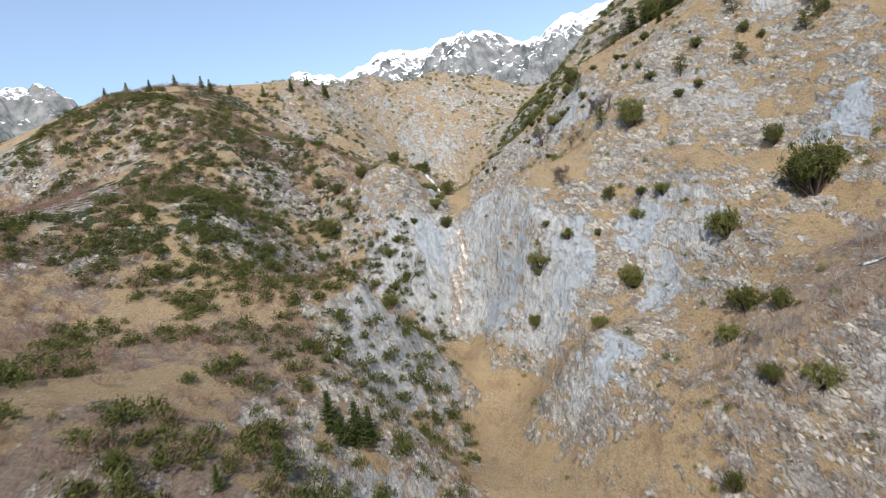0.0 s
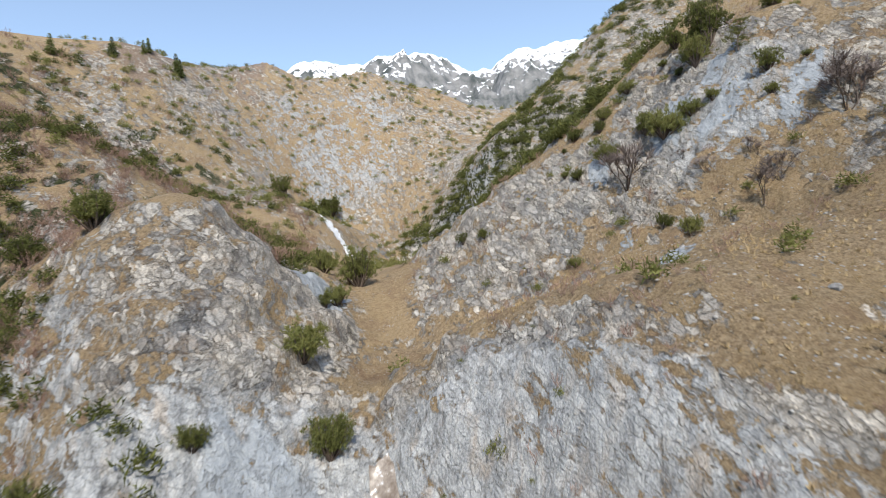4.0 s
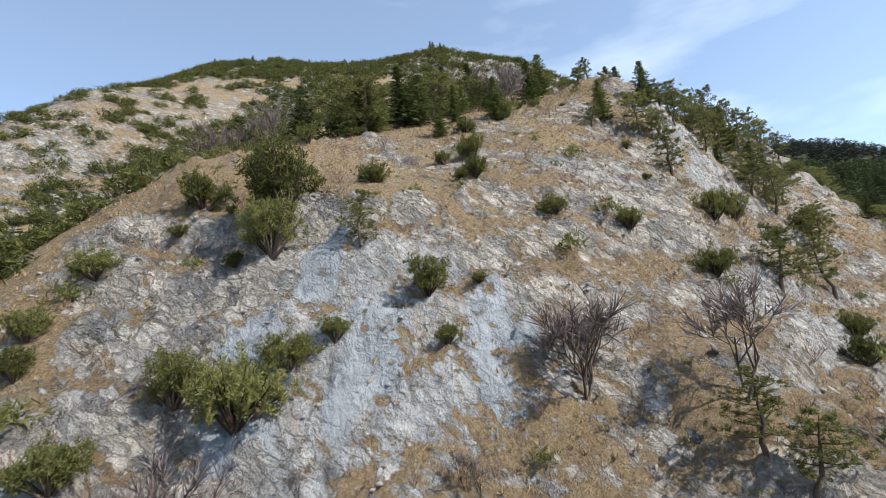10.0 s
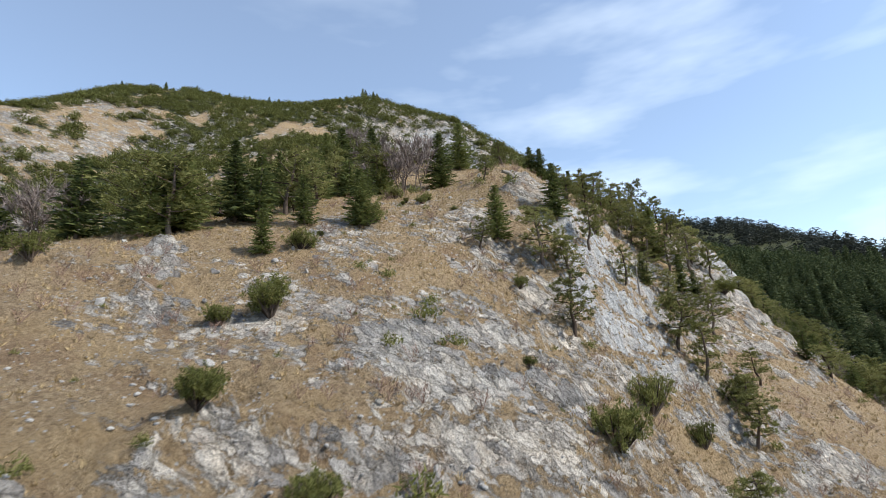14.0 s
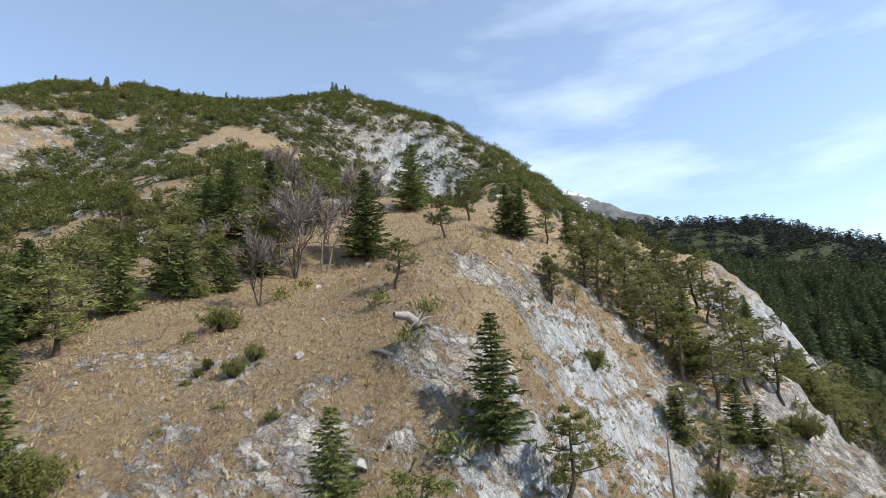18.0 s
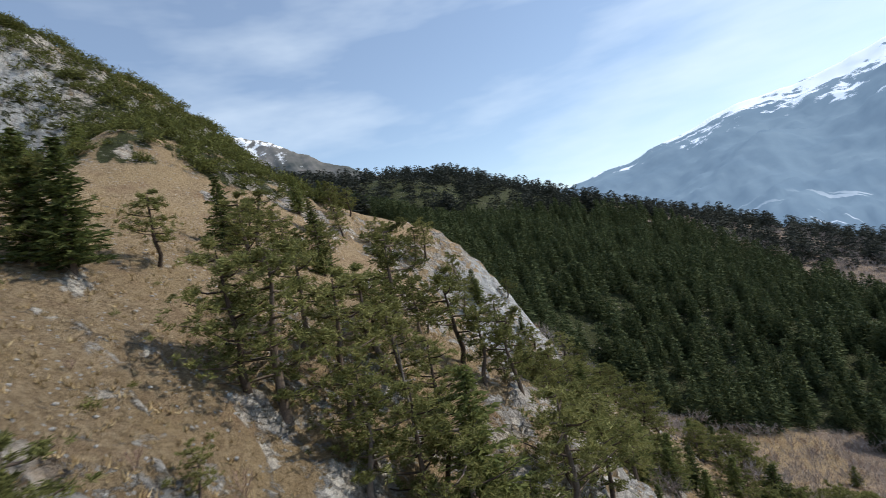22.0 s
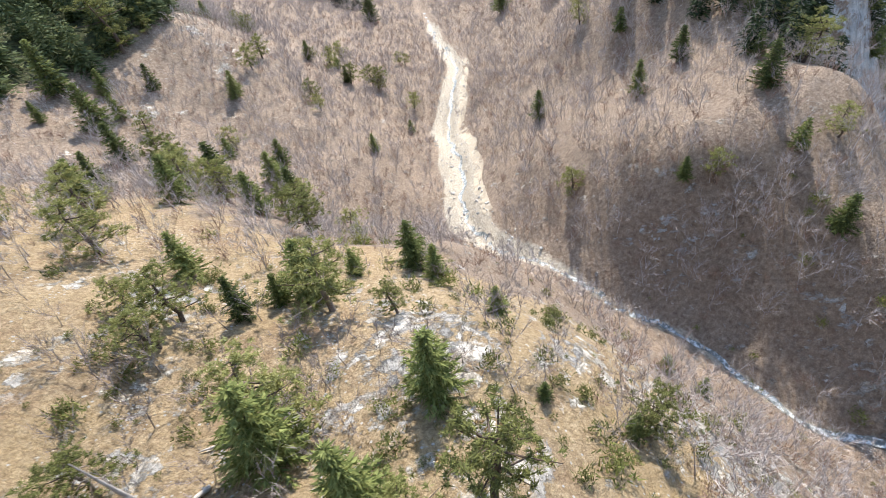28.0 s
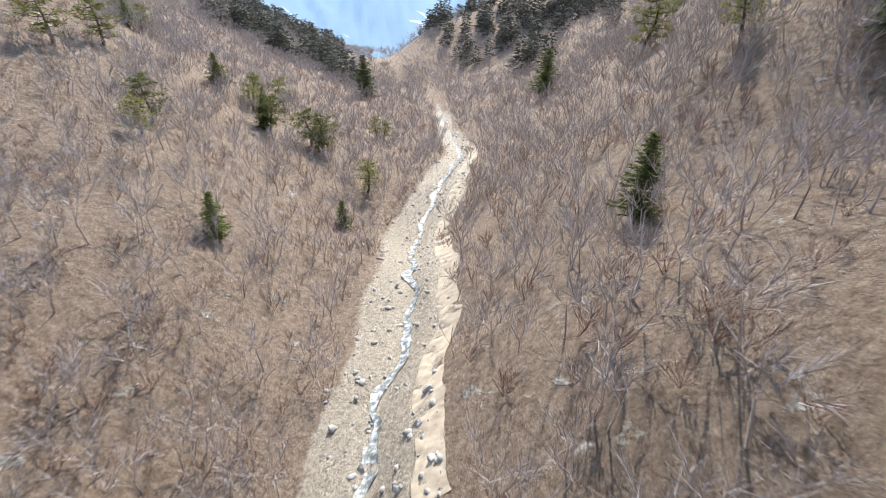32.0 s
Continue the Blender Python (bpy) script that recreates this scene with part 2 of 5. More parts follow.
def ledges(x, y, z, band=4.6):
    """Limestone bands: 1 on a band's riser, 0 on its ledge; and the shift that steepens the one and flattens the other."""
    q = (z + 2.6 * rough(x, y, 21, 3, 81) + 0.05 * x) / band
    t = q - np.floor(q)
    k = stepped(t, 0.28, 0.72)
    return stepped(0.24 - np.abs(t - 0.5), 0, 0.16), band * (k - t)


def covers(x, y, z, steep):
    """How much of each ground cover lies at a place: rock, green scrub, leaf litter, gravel, snow. steep: the slope in degrees."""
    patch = 0.75 * rough(x, y, 11, 4, 21) + 0.55 * rough(x, y, 4.2, 3, 23)
    wide = rough(x, y, 38, 3, 31)
    riser, _ = ledges(x, y, z)
    rock = stepped(steep + 30 * patch + 14 * wide + 4 * (riser - 0.5), 33, 43)
    gorge = stepped(x, -34, -12) * stepped(46 - x, 0, 16) * stepped(y, 150, 172) * stepped(262 - y, 0, 26)
    rock = np.maximum(rock, gorge * stepped(steep + 40 * patch, 22, 36))
    bowl = stepped(y, 250, 300) * stepped(150 - x, 0, 40) * stepped(x, -90, -50)
    rock = np.maximum(rock, bowl * stepped(0.16 + patch * 0.8 + 0.5 * wide, -0.1, 0.25))
    # the sunny meadow on the shoulder, with few outcrops
    meadow = stepped(x + 0.5 * (y - 180), 84, 112) * stepped(y, 138, 162) * stepped(260 - x, 0, 40) * stepped(212 - y, 0, 20)
    rock = rock * (1 - 0.72 * meadow) + 0.72 * meadow * stepped(steep + 42 * patch, 46, 54)
    crown = stepped(z - 0.2 * x, 92, 98) * stepped(110 - x, 0, 20) * stepped(y, 170, 185)
    rock = rock * (1 - 0.4 * crown)
    down = stepped(105 - y, 0, 30) * stepped(x, 60, 90)
    rock = rock * (1 - 0.85 * down * stepped(190 - x, -20, 15))
    edge, _ = to_line(x, y, LANDFORMS["ridge_edge"])
    rock = np.maximum(rock, stepped(11 - edge + 14 * patch, 0, 6) * stepped(x, 196, 205))
    green = stepped(patch + 0.9 * wide, -0.42, -0.08) * stepped(y, 205, 235) * stepped(x + 0.1 * (y - 200), 30, 52)
    green = np.maximum(green, stepped(patch * 1.2 + wide, -0.05, 0.25) * stepped(-x, 14, 40) * stepped(y, 105, 150))
    green = green * (1 - stepped(x, 85, 100) * stepped(215 - y, 0, 12))
    green = np.maximum(green, 0.7 * stepped(x, 320, 350) * stepped(330 - y, 0, 60) * stepped(patch + wide, -0.3, 0.2))
    far_side = stepped(x, 320, 350) * stepped(330 - y, 0, 60)
    green = np.maximum(green, 0.8 * stepped(x - 0.42 * np.maximum(y, 0), 206, 214) * stepped(105 - y, 0, 10) * stepped(y, -75, -60))
    rock = rock * (1 - stepped(x, 300, 330)) * (1 - stepped(x - 0.42 * np.maximum(y, 0), 206, 214) * stepped(105 - y, 0, 10))
    green = np.maximum(green, stepped(patch + 0.9 * wide, -0.25, 0.05) * stepped(y - 158.6 + 0.83 * (x - 218), 0, 8) * stepped(x, 150, 165) * stepped(y, 132, 146) * stepped(320 - x, 0, 30))
    green = green * (1 - stepped(y - 0.5 * np.maximum(x - 60, 0), 315, 345) * stepped(170 - x, 0, 40))
    head = stepped(1.3 - np.hypot((x - 148) / 58, (y - 326) / 30) + 0.5 * wide, 0, 0.4)
    green = green * (1 - 0.8 * head * stepped(patch, -0.35, 0.05))
    gap, along = to_line(x, y, STREAM)
    litter = stepped(112 - 32 * stepped(x, 112, 128) - y + 12 * patch - 0.4 * np.maximum(x - 150, 0), 0, 12) * stepped(x, 40, 80)
    litter = np.maximum(litter, 0.8 * far_side)
    litter = np.maximum(litter, stepped(-x, 0, 30) * stepped(patch + wide, -0.1, 0.25) * 0.8)
    wide_bed = 0.9 + 3.5 * stepped(60 - y, 0, 30) - 1.9 * stepped(-20 - y, 0, 40) + 2.2 * rough(x, y, 17, 2, 33) * stepped(60 - y, -6, 10)
    gravel = stepped(wide_bed - gap, -0.6, 1.2) * stepped(100 - y, 0, 14) * stepped(y, -122, -98)
    gully, _ = to_line(x, y, [(-9, 328), (-3.5, 315), (6, 291), (12, 273)])
    snow = (stepped(1.5 + 1.8 * patch - gully, 0, 0.8) * stepped(322 - y, 0, 40))
    return rock, green, litter, gravel, snow


def gorge_wall(x, y):
    """The steep walls round the waterfall: 1 on them, 0 elsewhere."""
    gap, _ = to_line(x, y, [(-16, 168), (-6, 169), (6, 172), (15, 169), (22, 158), (27, 146)])
    return stepped(11 - gap, 0, 6)


def relief(x, y, z, rock, gravel):
    """Fine relief: heaved turf, stepped and broken limestone, the cut of the stream."""
    out = 0.35 * rough(x, y, 9, 3, 51) + 0.10 * rough(x, y, 1.6, 2, 55)
    _, step = ledges(x, y, z)
    u, v = 0.83 * x + 0.56 * y, -0.56 * x + 0.83 * y
    own, crack = blocks(u * 0.7 + 0.2 * z, v + 0.6 * z, 2.6, 61)
    small, thin = blocks(u * 0.7 + 0.5 * z, v - 0.3 * z, 1.15, 67)
    knob = rough(u * 0.8, v + 0.4 * z, 6, 4, 71, 0.6)
    stone = 0.75 * (own - 0.45) + 0.6 * (small - 0.45) + 0.9 * knob - 0.5 * stepped(0.14 - crack, 0, 0.14) - 0.22 * stepped(0.14 - thin, 0, 0.14)
    stone = stone + 0.5 * step * stepped(x, -60, 0) * stepped(y, 100, 130) * stepped(320 - y, 0, 60)
    # ribs and runnels down the gorge walls
    wall = gorge_wall(x, y)
    stone = stone * (1 - 0.75 * wall) + wall * (2.6 * rough(x + 0.25 * y, 0.18 * y, 7, 4, 87, 0.6))
    gap, _ = to_line(x, y, STREAM)
    cut = 1.0 * stepped(2.0 - gap, 0, 1.8) * stepped(110 - y, 0, 20)
    return out * (1 - gravel * 0.7) + rock * stone - cut + gravel * 0.22 * rough(x, y, 1.1, 2, 75)


def height(x, y):
    """The finished ground at a place or at arrays of places."""
    x, y = np.atleast_1d(np.asarray(x, float)), np.atleast_1d(np.asarray(y, float))
    z = smooth_height(x, y)
    gx, gy = smooth_height(x + 1, y) - z, smooth_height(x, y + 1) - z
    steep = np.degrees(np.arctan(np.hypot(gx, gy)))
    rock, green, litter, gravel, snow = covers(x, y, z, steep)
    return z + relief(x, y, z, rock, gravel)


def ground(x, y):
    return float(height(x, y)[0])

# ---- materials ----
def node_material(name):
    m = bpy.data.materials.new(name)
    m.use_nodes = True
    return m, m.node_tree, m.node_tree.nodes["Principled BSDF"]


def noise_node(nt, scale, detail=6, rough_=0.55, vec=None):
    n = nt.nodes.new("ShaderNodeTexNoise")
    n.inputs["Scale"].default_value, n.inputs["Detail"].default_value, n.inputs["Roughness"].default_value = scale, detail, rough_
    if vec:
        nt.links.new(vec, n.inputs["Vector"])
    return n.outputs["Fac"]


def ramp_node(nt, fac, stops):
    r = nt.nodes.new("ShaderNodeValToRGB")
    els = r.color_ramp.elements
    els[0].position, els[0].color = stops[0][0], (*stops[0][1], 1)
    els[1].position, els[1].color = stops[-1][0], (*stops[-1][1], 1)
    for p, c in stops[1:-1]:
        e = els.new(p)
        e.color = (*c, 1)
    nt.links.new(fac, r.inputs["Fac"])
    return r.outputs["Color"]


def mix_node(nt, fac, a, b, mode="MIX"):
    m = nt.nodes.new("ShaderNodeMixRGB")
    m.blend_type = mode
    for sock, v in ((m.inputs["Fac"], fac), (m.inputs["Color1"], a), (m.inputs["Color2"], b)):
        if hasattr(v, "is_output"):
            nt.links.new(v, sock)
        elif isinstance(v, (int, float)):
            sock.default_value = v
        else:
            sock.default_value = (*v, 1)
    return m.outputs["Color"]


def math_node(nt, op, a, b=0.0):
    m = nt.nodes.new("ShaderNodeMath")
    m.operation = op
    for sock, v in ((m.inputs[0], a), (m.inputs[1], b)):
        if hasattr(v, "is_output"):
            nt.links.new(v, sock)
        else:
            sock.default_value = v
    return m.outputs[0]


def attribute_node(nt, name):
    a = nt.nodes.new("ShaderNodeAttribute")
    a.attribute_name = name
    s = nt.nodes.new("ShaderNodeSeparateColor")
    nt.links.new(a.outputs["Color"], s.inputs["Color"])
    return s.outputs["Red"], s.outputs["Green"], s.outputs["Blue"]


def dot_node(nt, vec, way):
    d = nt.nodes.new("ShaderNodeVectorMath")
    d.operation = "DOT_PRODUCT"
    d.inputs[1].default_value = way
    nt.links.new(vec, d.inputs[0])
    return d.outputs["Value"]


def bedded(nt, vec, along, across, up):
    """Coordinates that lie with the limestone beds, which dip south; scaled along the dip, the strike and the bed's normal."""
    n = Vector((0.243, -0.520, 0.819))
    u = Vector((0.906, 0.4226, 0.0))
    v = n.cross(u)
    c = nt.nodes.new("ShaderNodeCombineXYZ")
    for k, (w, scale) in enumerate(((v, along), (u, across), (n, up))):
        nt.links.new(dot_node(nt, vec, tuple(w * scale)), c.inputs[k])
    return c.outputs["Vector"]


def plates(nt, vec, warp, amount):
    """Broken rock plates: each plate's random tone, the seam round it, and the tilt of its face."""
    bent = nt.nodes.new("ShaderNodeVectorMath")
    bent.operation = "MULTIPLY_ADD"
    bent.inputs[1].default_value = (amount, amount, amount)
    nt.links.new(warp, bent.inputs[0])
    nt.links.new(vec, bent.inputs[2])
    cell = nt.nodes.new("ShaderNodeTexVoronoi")
    seam = nt.nodes.new("ShaderNodeTexVoronoi")
    seam.feature = "DISTANCE_TO_EDGE"
    for n in (cell, seam):
        n.inputs["Scale"].default_value = 1.0
        nt.links.new(bent.outputs[0], n.inputs["Vector"])
    off = nt.nodes.new("ShaderNodeVectorMath")
    off.operation = "SUBTRACT"
    nt.links.new(bent.outputs[0], off.inputs[0])
    nt.links.new(cell.outputs["Position"], off.inputs[1])
    way = nt.nodes.new("ShaderNodeVectorMath")
    way.operation = "SUBTRACT"
    nt.links.new(cell.outputs["Color"], way.inputs[0])
    way.inputs[1].default_value = (0.5, 0.5, 0.5)
    lean = nt.nodes.new("ShaderNodeVectorMath")
    lean.operation = "DOT_PRODUCT"
    nt.links.new(off.outputs[0], lean.inputs[0])
    nt.links.new(way.outputs[0], lean.inputs[1])
    tone = nt.nodes.new("ShaderNodeSeparateColor")
    nt.links.new(cell.outputs["Color"], tone.inputs["Color"])
    return tone, seam.outputs["Distance"], lean.outputs["Value"]


def ground_material():
    m, nt, bsdf = node_material("mountain_ground")
    geo = nt.nodes.new("ShaderNodeNewGeometry").outputs["Position"]
    rock, green, litter = attribute_node(nt, "cover")
    gravel, snow, slab = attribute_node(nt, "cover_b")
    cliff, _, _ = attribute_node(nt, "cover_c")
    bed = bedded(nt, geo, 0.7, 0.9, 1.3)
    warp = nt.nodes.new("ShaderNodeTexNoise")
    warp.inputs["Scale"].default_value, warp.inputs["Detail"].default_value, warp.inputs["Roughness"].default_value = 0.45, 9, 0.68
    nt.links.new(geo, warp.inputs["Vector"])
    big, big_seam, big_lean = plates(nt, bedded(nt, geo, 0.27, 0.34, 0.6), warp.outputs["Color"], 1.7)
    fit, fit_seam, fit_lean = plates(nt, bedded(nt, geo, 0.75, 1.0, 1.6), warp.outputs["Color"], 2.3)
    # limestone: pale warm grey plates, dark seams, rusty weathering
    stone = ramp_node(nt, noise_node(nt, 1.0, 9, 0.62, bed), [(0.28, (0.20, 0.187, 0.17)), (0.42, (0.365, 0.343, 0.313)), (0.56, (0.475, 0.450, 0.415)), (0.74, (0.62, 0.595, 0.555))])
    stone = mix_node(nt, ramp_node(nt, noise_node(nt, 0.11, 4, 0.6, geo), [(0.5, (0, 0, 0)), (0.64, (0.7, 0.7, 0.7))]), stone, mix_node(nt, 0.45, stone, (0.31, 0.335, 0.355)))
    stone = mix_node(nt, 0.9, stone, mix_node(nt, 1.0, stone, ramp_node(nt, big.outputs["Green"], [(0.0, (0.70, 0.71, 0.73)), (0.5, (0.98, 0.97, 0.95)), (1.0, (1.2, 1.17, 1.12))]), "MULTIPLY"))
    stone = mix_node(nt, 0.9, stone, mix_node(nt, 1.0, stone, ramp_node(nt, fit.outputs["Green"], [(0.0, (0.66, 0.66, 0.67)), (0.5, (1.0, 0.99, 0.97)), (1.0, (1.25, 1.22, 1.17))]), "MULTIPLY"))
    some = ramp_node(nt, noise_node(nt, 0.5, 6, 0.7, bed), [(0.47, (1, 1, 1)), (0.58, (0, 0, 0))])
    big_joint = ramp_node(nt, big_seam, [(0.0, (0.2, 0.18, 0.16)), (0.02, (0.6, 0.58, 0.55)), (0.045, (1, 1, 1))])
    big_joint = mix_node(nt, some, big_joint, (1.0, 1.0, 1.0))
    fit_joint = ramp_node(nt, fit_seam, [(0.0, (0.3, 0.27, 0.24)), (0.04, (0.75, 0.73, 0.7)), (0.09, (1, 1, 1))])
    fit_joint = mix_node(nt, math_node(nt, "MULTIPLY", some, 0.8), fit_joint, (1.0, 1.0, 1.0))
    stone = mix_node(nt, 0.85, stone, mix_node(nt, 1.0, stone, big_joint, "MULTIPLY"))
    stone = mix_node(nt, 0.75, stone, mix_node(nt, 1.0, stone, fit_joint, "MULTIPLY"))
    stone = mix_node(nt, ramp_node(nt, noise_node(nt, 0.4, 7, 0.68, bed), [(0.55, (0, 0, 0)), (0.7, (0.65, 0.65, 0.65))]), stone, (0.31, 0.225, 0.145))
    # winter grass
    turf = ramp_node(nt, noise_node(nt, 2.4, 9, 0.72, geo), [(0.3, (0.15, 0.10, 0.055)), (0.5, (0.325, 0.24, 0.145)), (0.72, (0.50, 0.39, 0.25))])
    turf = mix_node(nt, ramp_node(nt, noise_node(nt, 0.13, 5, 0.6, geo), [(0.42, (0, 0, 0)), (0.62, (0.8, 0.8, 0.8))]), turf, mix_node(nt, 0.6, turf, (0.37, 0.268, 0.142)))
    turf = mix_node(nt, ramp_node(nt, noise_node(nt, 0.2, 6, 0.7, bed), [(0.52, (0, 0, 0)), (0.7, (0.7, 0.7, 0.7))]), turf, (0.205, 0.125, 0.078))
    # loose stones in the turf
    chips = nt.nodes.new("ShaderNodeTexVoronoi")
    chips.inputs["Scale"].default_value = 2.2
    nt.links.new(geo, chips.inputs["Vector"])
    chip = math_node(nt, "MULTIPLY", math_node(nt, "LESS_THAN", chips.outputs["Distance"], 0.2), math_node(nt, "GREATER_THAN", noise_node(nt, 0.28, 4, 0.6, geo), 0.52))
    turf = mix_node(nt, chip, turf, (0.42, 0.40, 0.37))
    scrub = ramp_node(nt, noise_node(nt, 1.3, 6, 0.7, geo), [(0.3, (0.018, 0.022, 0.010)), (0.55, (0.046, 0.054, 0.02)), (0.75, (0.10, 0.098, 0.04))])
    leaf = ramp_node(nt, noise_node(nt, 1.7, 8, 0.72, geo), [(0.3, (0.135, 0.088, 0.064)), (0.5, (0.24, 0.182, 0.136)), (0.75, (0.385, 0.305, 0.235))])
    stones = ramp_node(nt, noise_node(nt, 2.6, 8, 0.75, geo), [(0.28, (0.19, 0.16, 0.125)), (0.5, (0.41, 0.355, 0.28)), (0.75, (0.57, 0.515, 0.43))])
    fine = noise_node(nt, 1.5, 8, 0.72, bed)

    def edge(mask, soft=0.16, blocky=0.0):
        a = math_node(nt, "ADD", mask, math_node(nt, "MULTIPLY", math_node(nt, "SUBTRACT", fine, 0.5), 1.5))
        if blocky:
            a = math_node(nt, "ADD", a, math_node(nt, "MULTIPLY", math_node(nt, "SUBTRACT", fit.outputs["Red"], 0.5), blocky))
            a = math_node(nt, "ADD", a, math_node(nt, "MULTIPLY", math_node(nt, "SUBTRACT", big.outputs["Red"], 0.5), blocky))
        r = nt.nodes.new("ShaderNodeMapRange")
        r.inputs["From Min"].default_value, r.inputs["From Max"].default_value = 0.5 - soft, 0.5 + soft
        nt.links.new(a, r.inputs["Value"])
        return r.outputs["Result"]
    col = mix_node(nt, edge(litter), turf, leaf)
    col = mix_node(nt, edge(green), col, scrub)
    # water-streaked walls: blue-grey limestone with pale, black and rusty runs down the face
    runs = nt.nodes.new("ShaderNodeMapping")
    runs.inputs["Scale"].default_value = (0.85, 0.85, 0.07)
    nt.links.new(geo, runs.inputs["Vector"])
    streak = noise_node(nt, 1.0, 8, 0.66, runs.outputs["Vector"])
    wall = ramp_node(nt, streak, [(0.28, (0.13, 0.125, 0.12)), (0.4, (0.285, 0.29, 0.29)), (0.52, (0.385, 0.395, 0.395)), (0.72, (0.55, 0.54, 0.515))])
    wall = mix_node(nt, ramp_node(nt, noise_node(nt, 0.55, 6, 0.65, runs.outputs["Vector"]), [(0.52, (0, 0, 0)), (0.66, (0.75, 0.75, 0.75))]), wall, (0.40, 0.345, 0.285))
    wall = mix_node(nt, 0.35, wall, mix_node(nt, 1.0, wall, big_joint, "MULTIPLY"))
    stone = mix_node(nt, edge(cliff, 0.2), stone, wall)
    slate = ramp_node(nt, streak, [(0.25, (0.20, 0.215, 0.23)), (0.45, (0.31, 0.335, 0.355)), (0.6, (0.37, 0.395, 0.415)), (0.78, (0.47, 0.485, 0.49))])
    slate = mix_node(nt, 0.45, slate, mix_node(nt, 1.0, slate, big_joint, "MULTIPLY"))
    is_slab = edge(slab, 0.2)
    stone = mix_node(nt, is_slab, stone, slate)
    is_rock = edge(rock, 0.09, 0.5)
    col = mix_node(nt, is_rock, col, stone)
    col = mix_node(nt, edge(gravel), col, stones)
    col = mix_node(nt, edge(snow, 0.06), col, (0.85, 0.87, 0.9))
    grain = ramp_node(nt, noise_node(nt, 6.5, 8, 0.8, geo), [(0.32, (0.45, 0.45, 0.46)), (0.49, (0.98, 0.98, 0.98)), (0.66, (1.42, 1.4, 1.36))])
    col = mix_node(nt, math_node(nt, "SUBTRACT", 0.85, math_node(nt, "MULTIPLY", is_slab, 0.5)), col, mix_node(nt, 1.0, col, grain, "MULTIPLY"))
    nt.links.new(col, bsdf.inputs["Base Color"])
    bsdf.inputs["Roughness"].default_value = 0.93
    bsdf.inputs["Specular IOR Level"].default_value = 0.2
    b1 = nt.nodes.new("ShaderNodeBump")
    b1.inputs["Strength"].default_value, b1.inputs["Distance"].default_value = 1.0, 0.55
    faces = math_node(nt, "ADD", math_node(nt, "MULTIPLY", big_lean, 1.6), math_node(nt, "MULTIPLY", fit_lean, 0.9))
    grooves = math_node(nt, "ADD", math_node(nt, "MULTIPLY", math_node(nt, "MULTIPLY", math_node(nt, "MINIMUM", big_seam, 0.06), math_node(nt, "SUBTRACT", 1.0, some)), 4.5), math_node(nt, "MULTIPLY", math_node(nt, "MINIMUM", fit_seam, 0.1), 2.2))
    steps_ = math_node(nt, "ADD", math_node(nt, "MULTIPLY", fit.outputs["Blue"], 0.35), math_node(nt, "MULTIPLY", big.outputs["Blue"], 0.3))
    broken = math_node(nt, "ADD", math_node(nt, "ADD", faces, grooves), math_node(nt, "ADD", steps_, math_node(nt, "MULTIPLY", noise_node(nt, 3.0, 8, 0.7, bed), 0.5)))
    smooth = math_node(nt, "ADD", math_node(nt, "MULTIPLY", streak, 1.1), math_node(nt, "MULTIPLY", broken, 0.3))
    broken = mix_node(nt, math_node(nt, "MAXIMUM", is_slab, math_node(nt, "MULTIPLY", edge(cliff, 0.2), 0.8)), broken, smooth)
    hgt = mix_node(nt, is_rock, math_node(nt, "MULTIPLY", noise_node(nt, 3.2, 8, 0.78, geo), 0.9), broken)
    nt.links.new(hgt, b1.inputs["Height"])
    nt.links.new(b1.outputs["Normal"], bsdf.inputs["Normal"])
    return m


def spread(inner, step, outer, grow=1.09):
    """Grid lines: even inside, ever wider towards the outer bounds."""
    lo, hi = inner
    out = list(np.arange(lo, hi + step / 2, step))
    for sign, end in ((1, outer[1]), (-1, outer[0])):
        s, v, side = step, (hi if sign > 0 else lo), []
        while (end - v) * sign > 0:
            s = min(s * grow, 260)
            v += s * sign
            side.append(v)
        out = out + side if sign > 0 else side[::-1] + out
    return np.array(out)


def sheet(name, xs, ys, zs, material):
    nx, ny = len(xs), len(ys)
    gx, gy = np.meshgrid(xs, ys)
    verts = np.c_[gx.ravel(), gy.ravel(), zs.ravel()]
    i = np.arange(nx * ny).reshape(ny, nx)
    faces = np.c_[i[:-1, :-1].ravel(), i[:-1, 1:].ravel(), i[1:, 1:].ravel(), i[1:, :-1].ravel()]
    me = bpy.data.meshes.new(name)
    me.vertices.add(len(verts))
    me.vertices.foreach_set("co", verts.ravel())
    me.loops.add(faces.size)
    me.loops.foreach_set("vertex_index", faces.ravel())
    me.polygons.add(len(faces))
    me.polygons.foreach_set("loop_start", np.arange(0, faces.size, 4))
    me.update(calc_edges=True)
    me.materials.append(material)
    return new(name, me)


def paint(me, name, *channels):
    a = me.color_attributes.new(name, "FLOAT_COLOR", "POINT")
    data = np.ones((len(me.vertices), 4))
    for k, c in enumerate(channels):
        data[:, k] = np.clip(np.ravel(c), 0, 1)
    a.data.foreach_set("color", data.ravel())


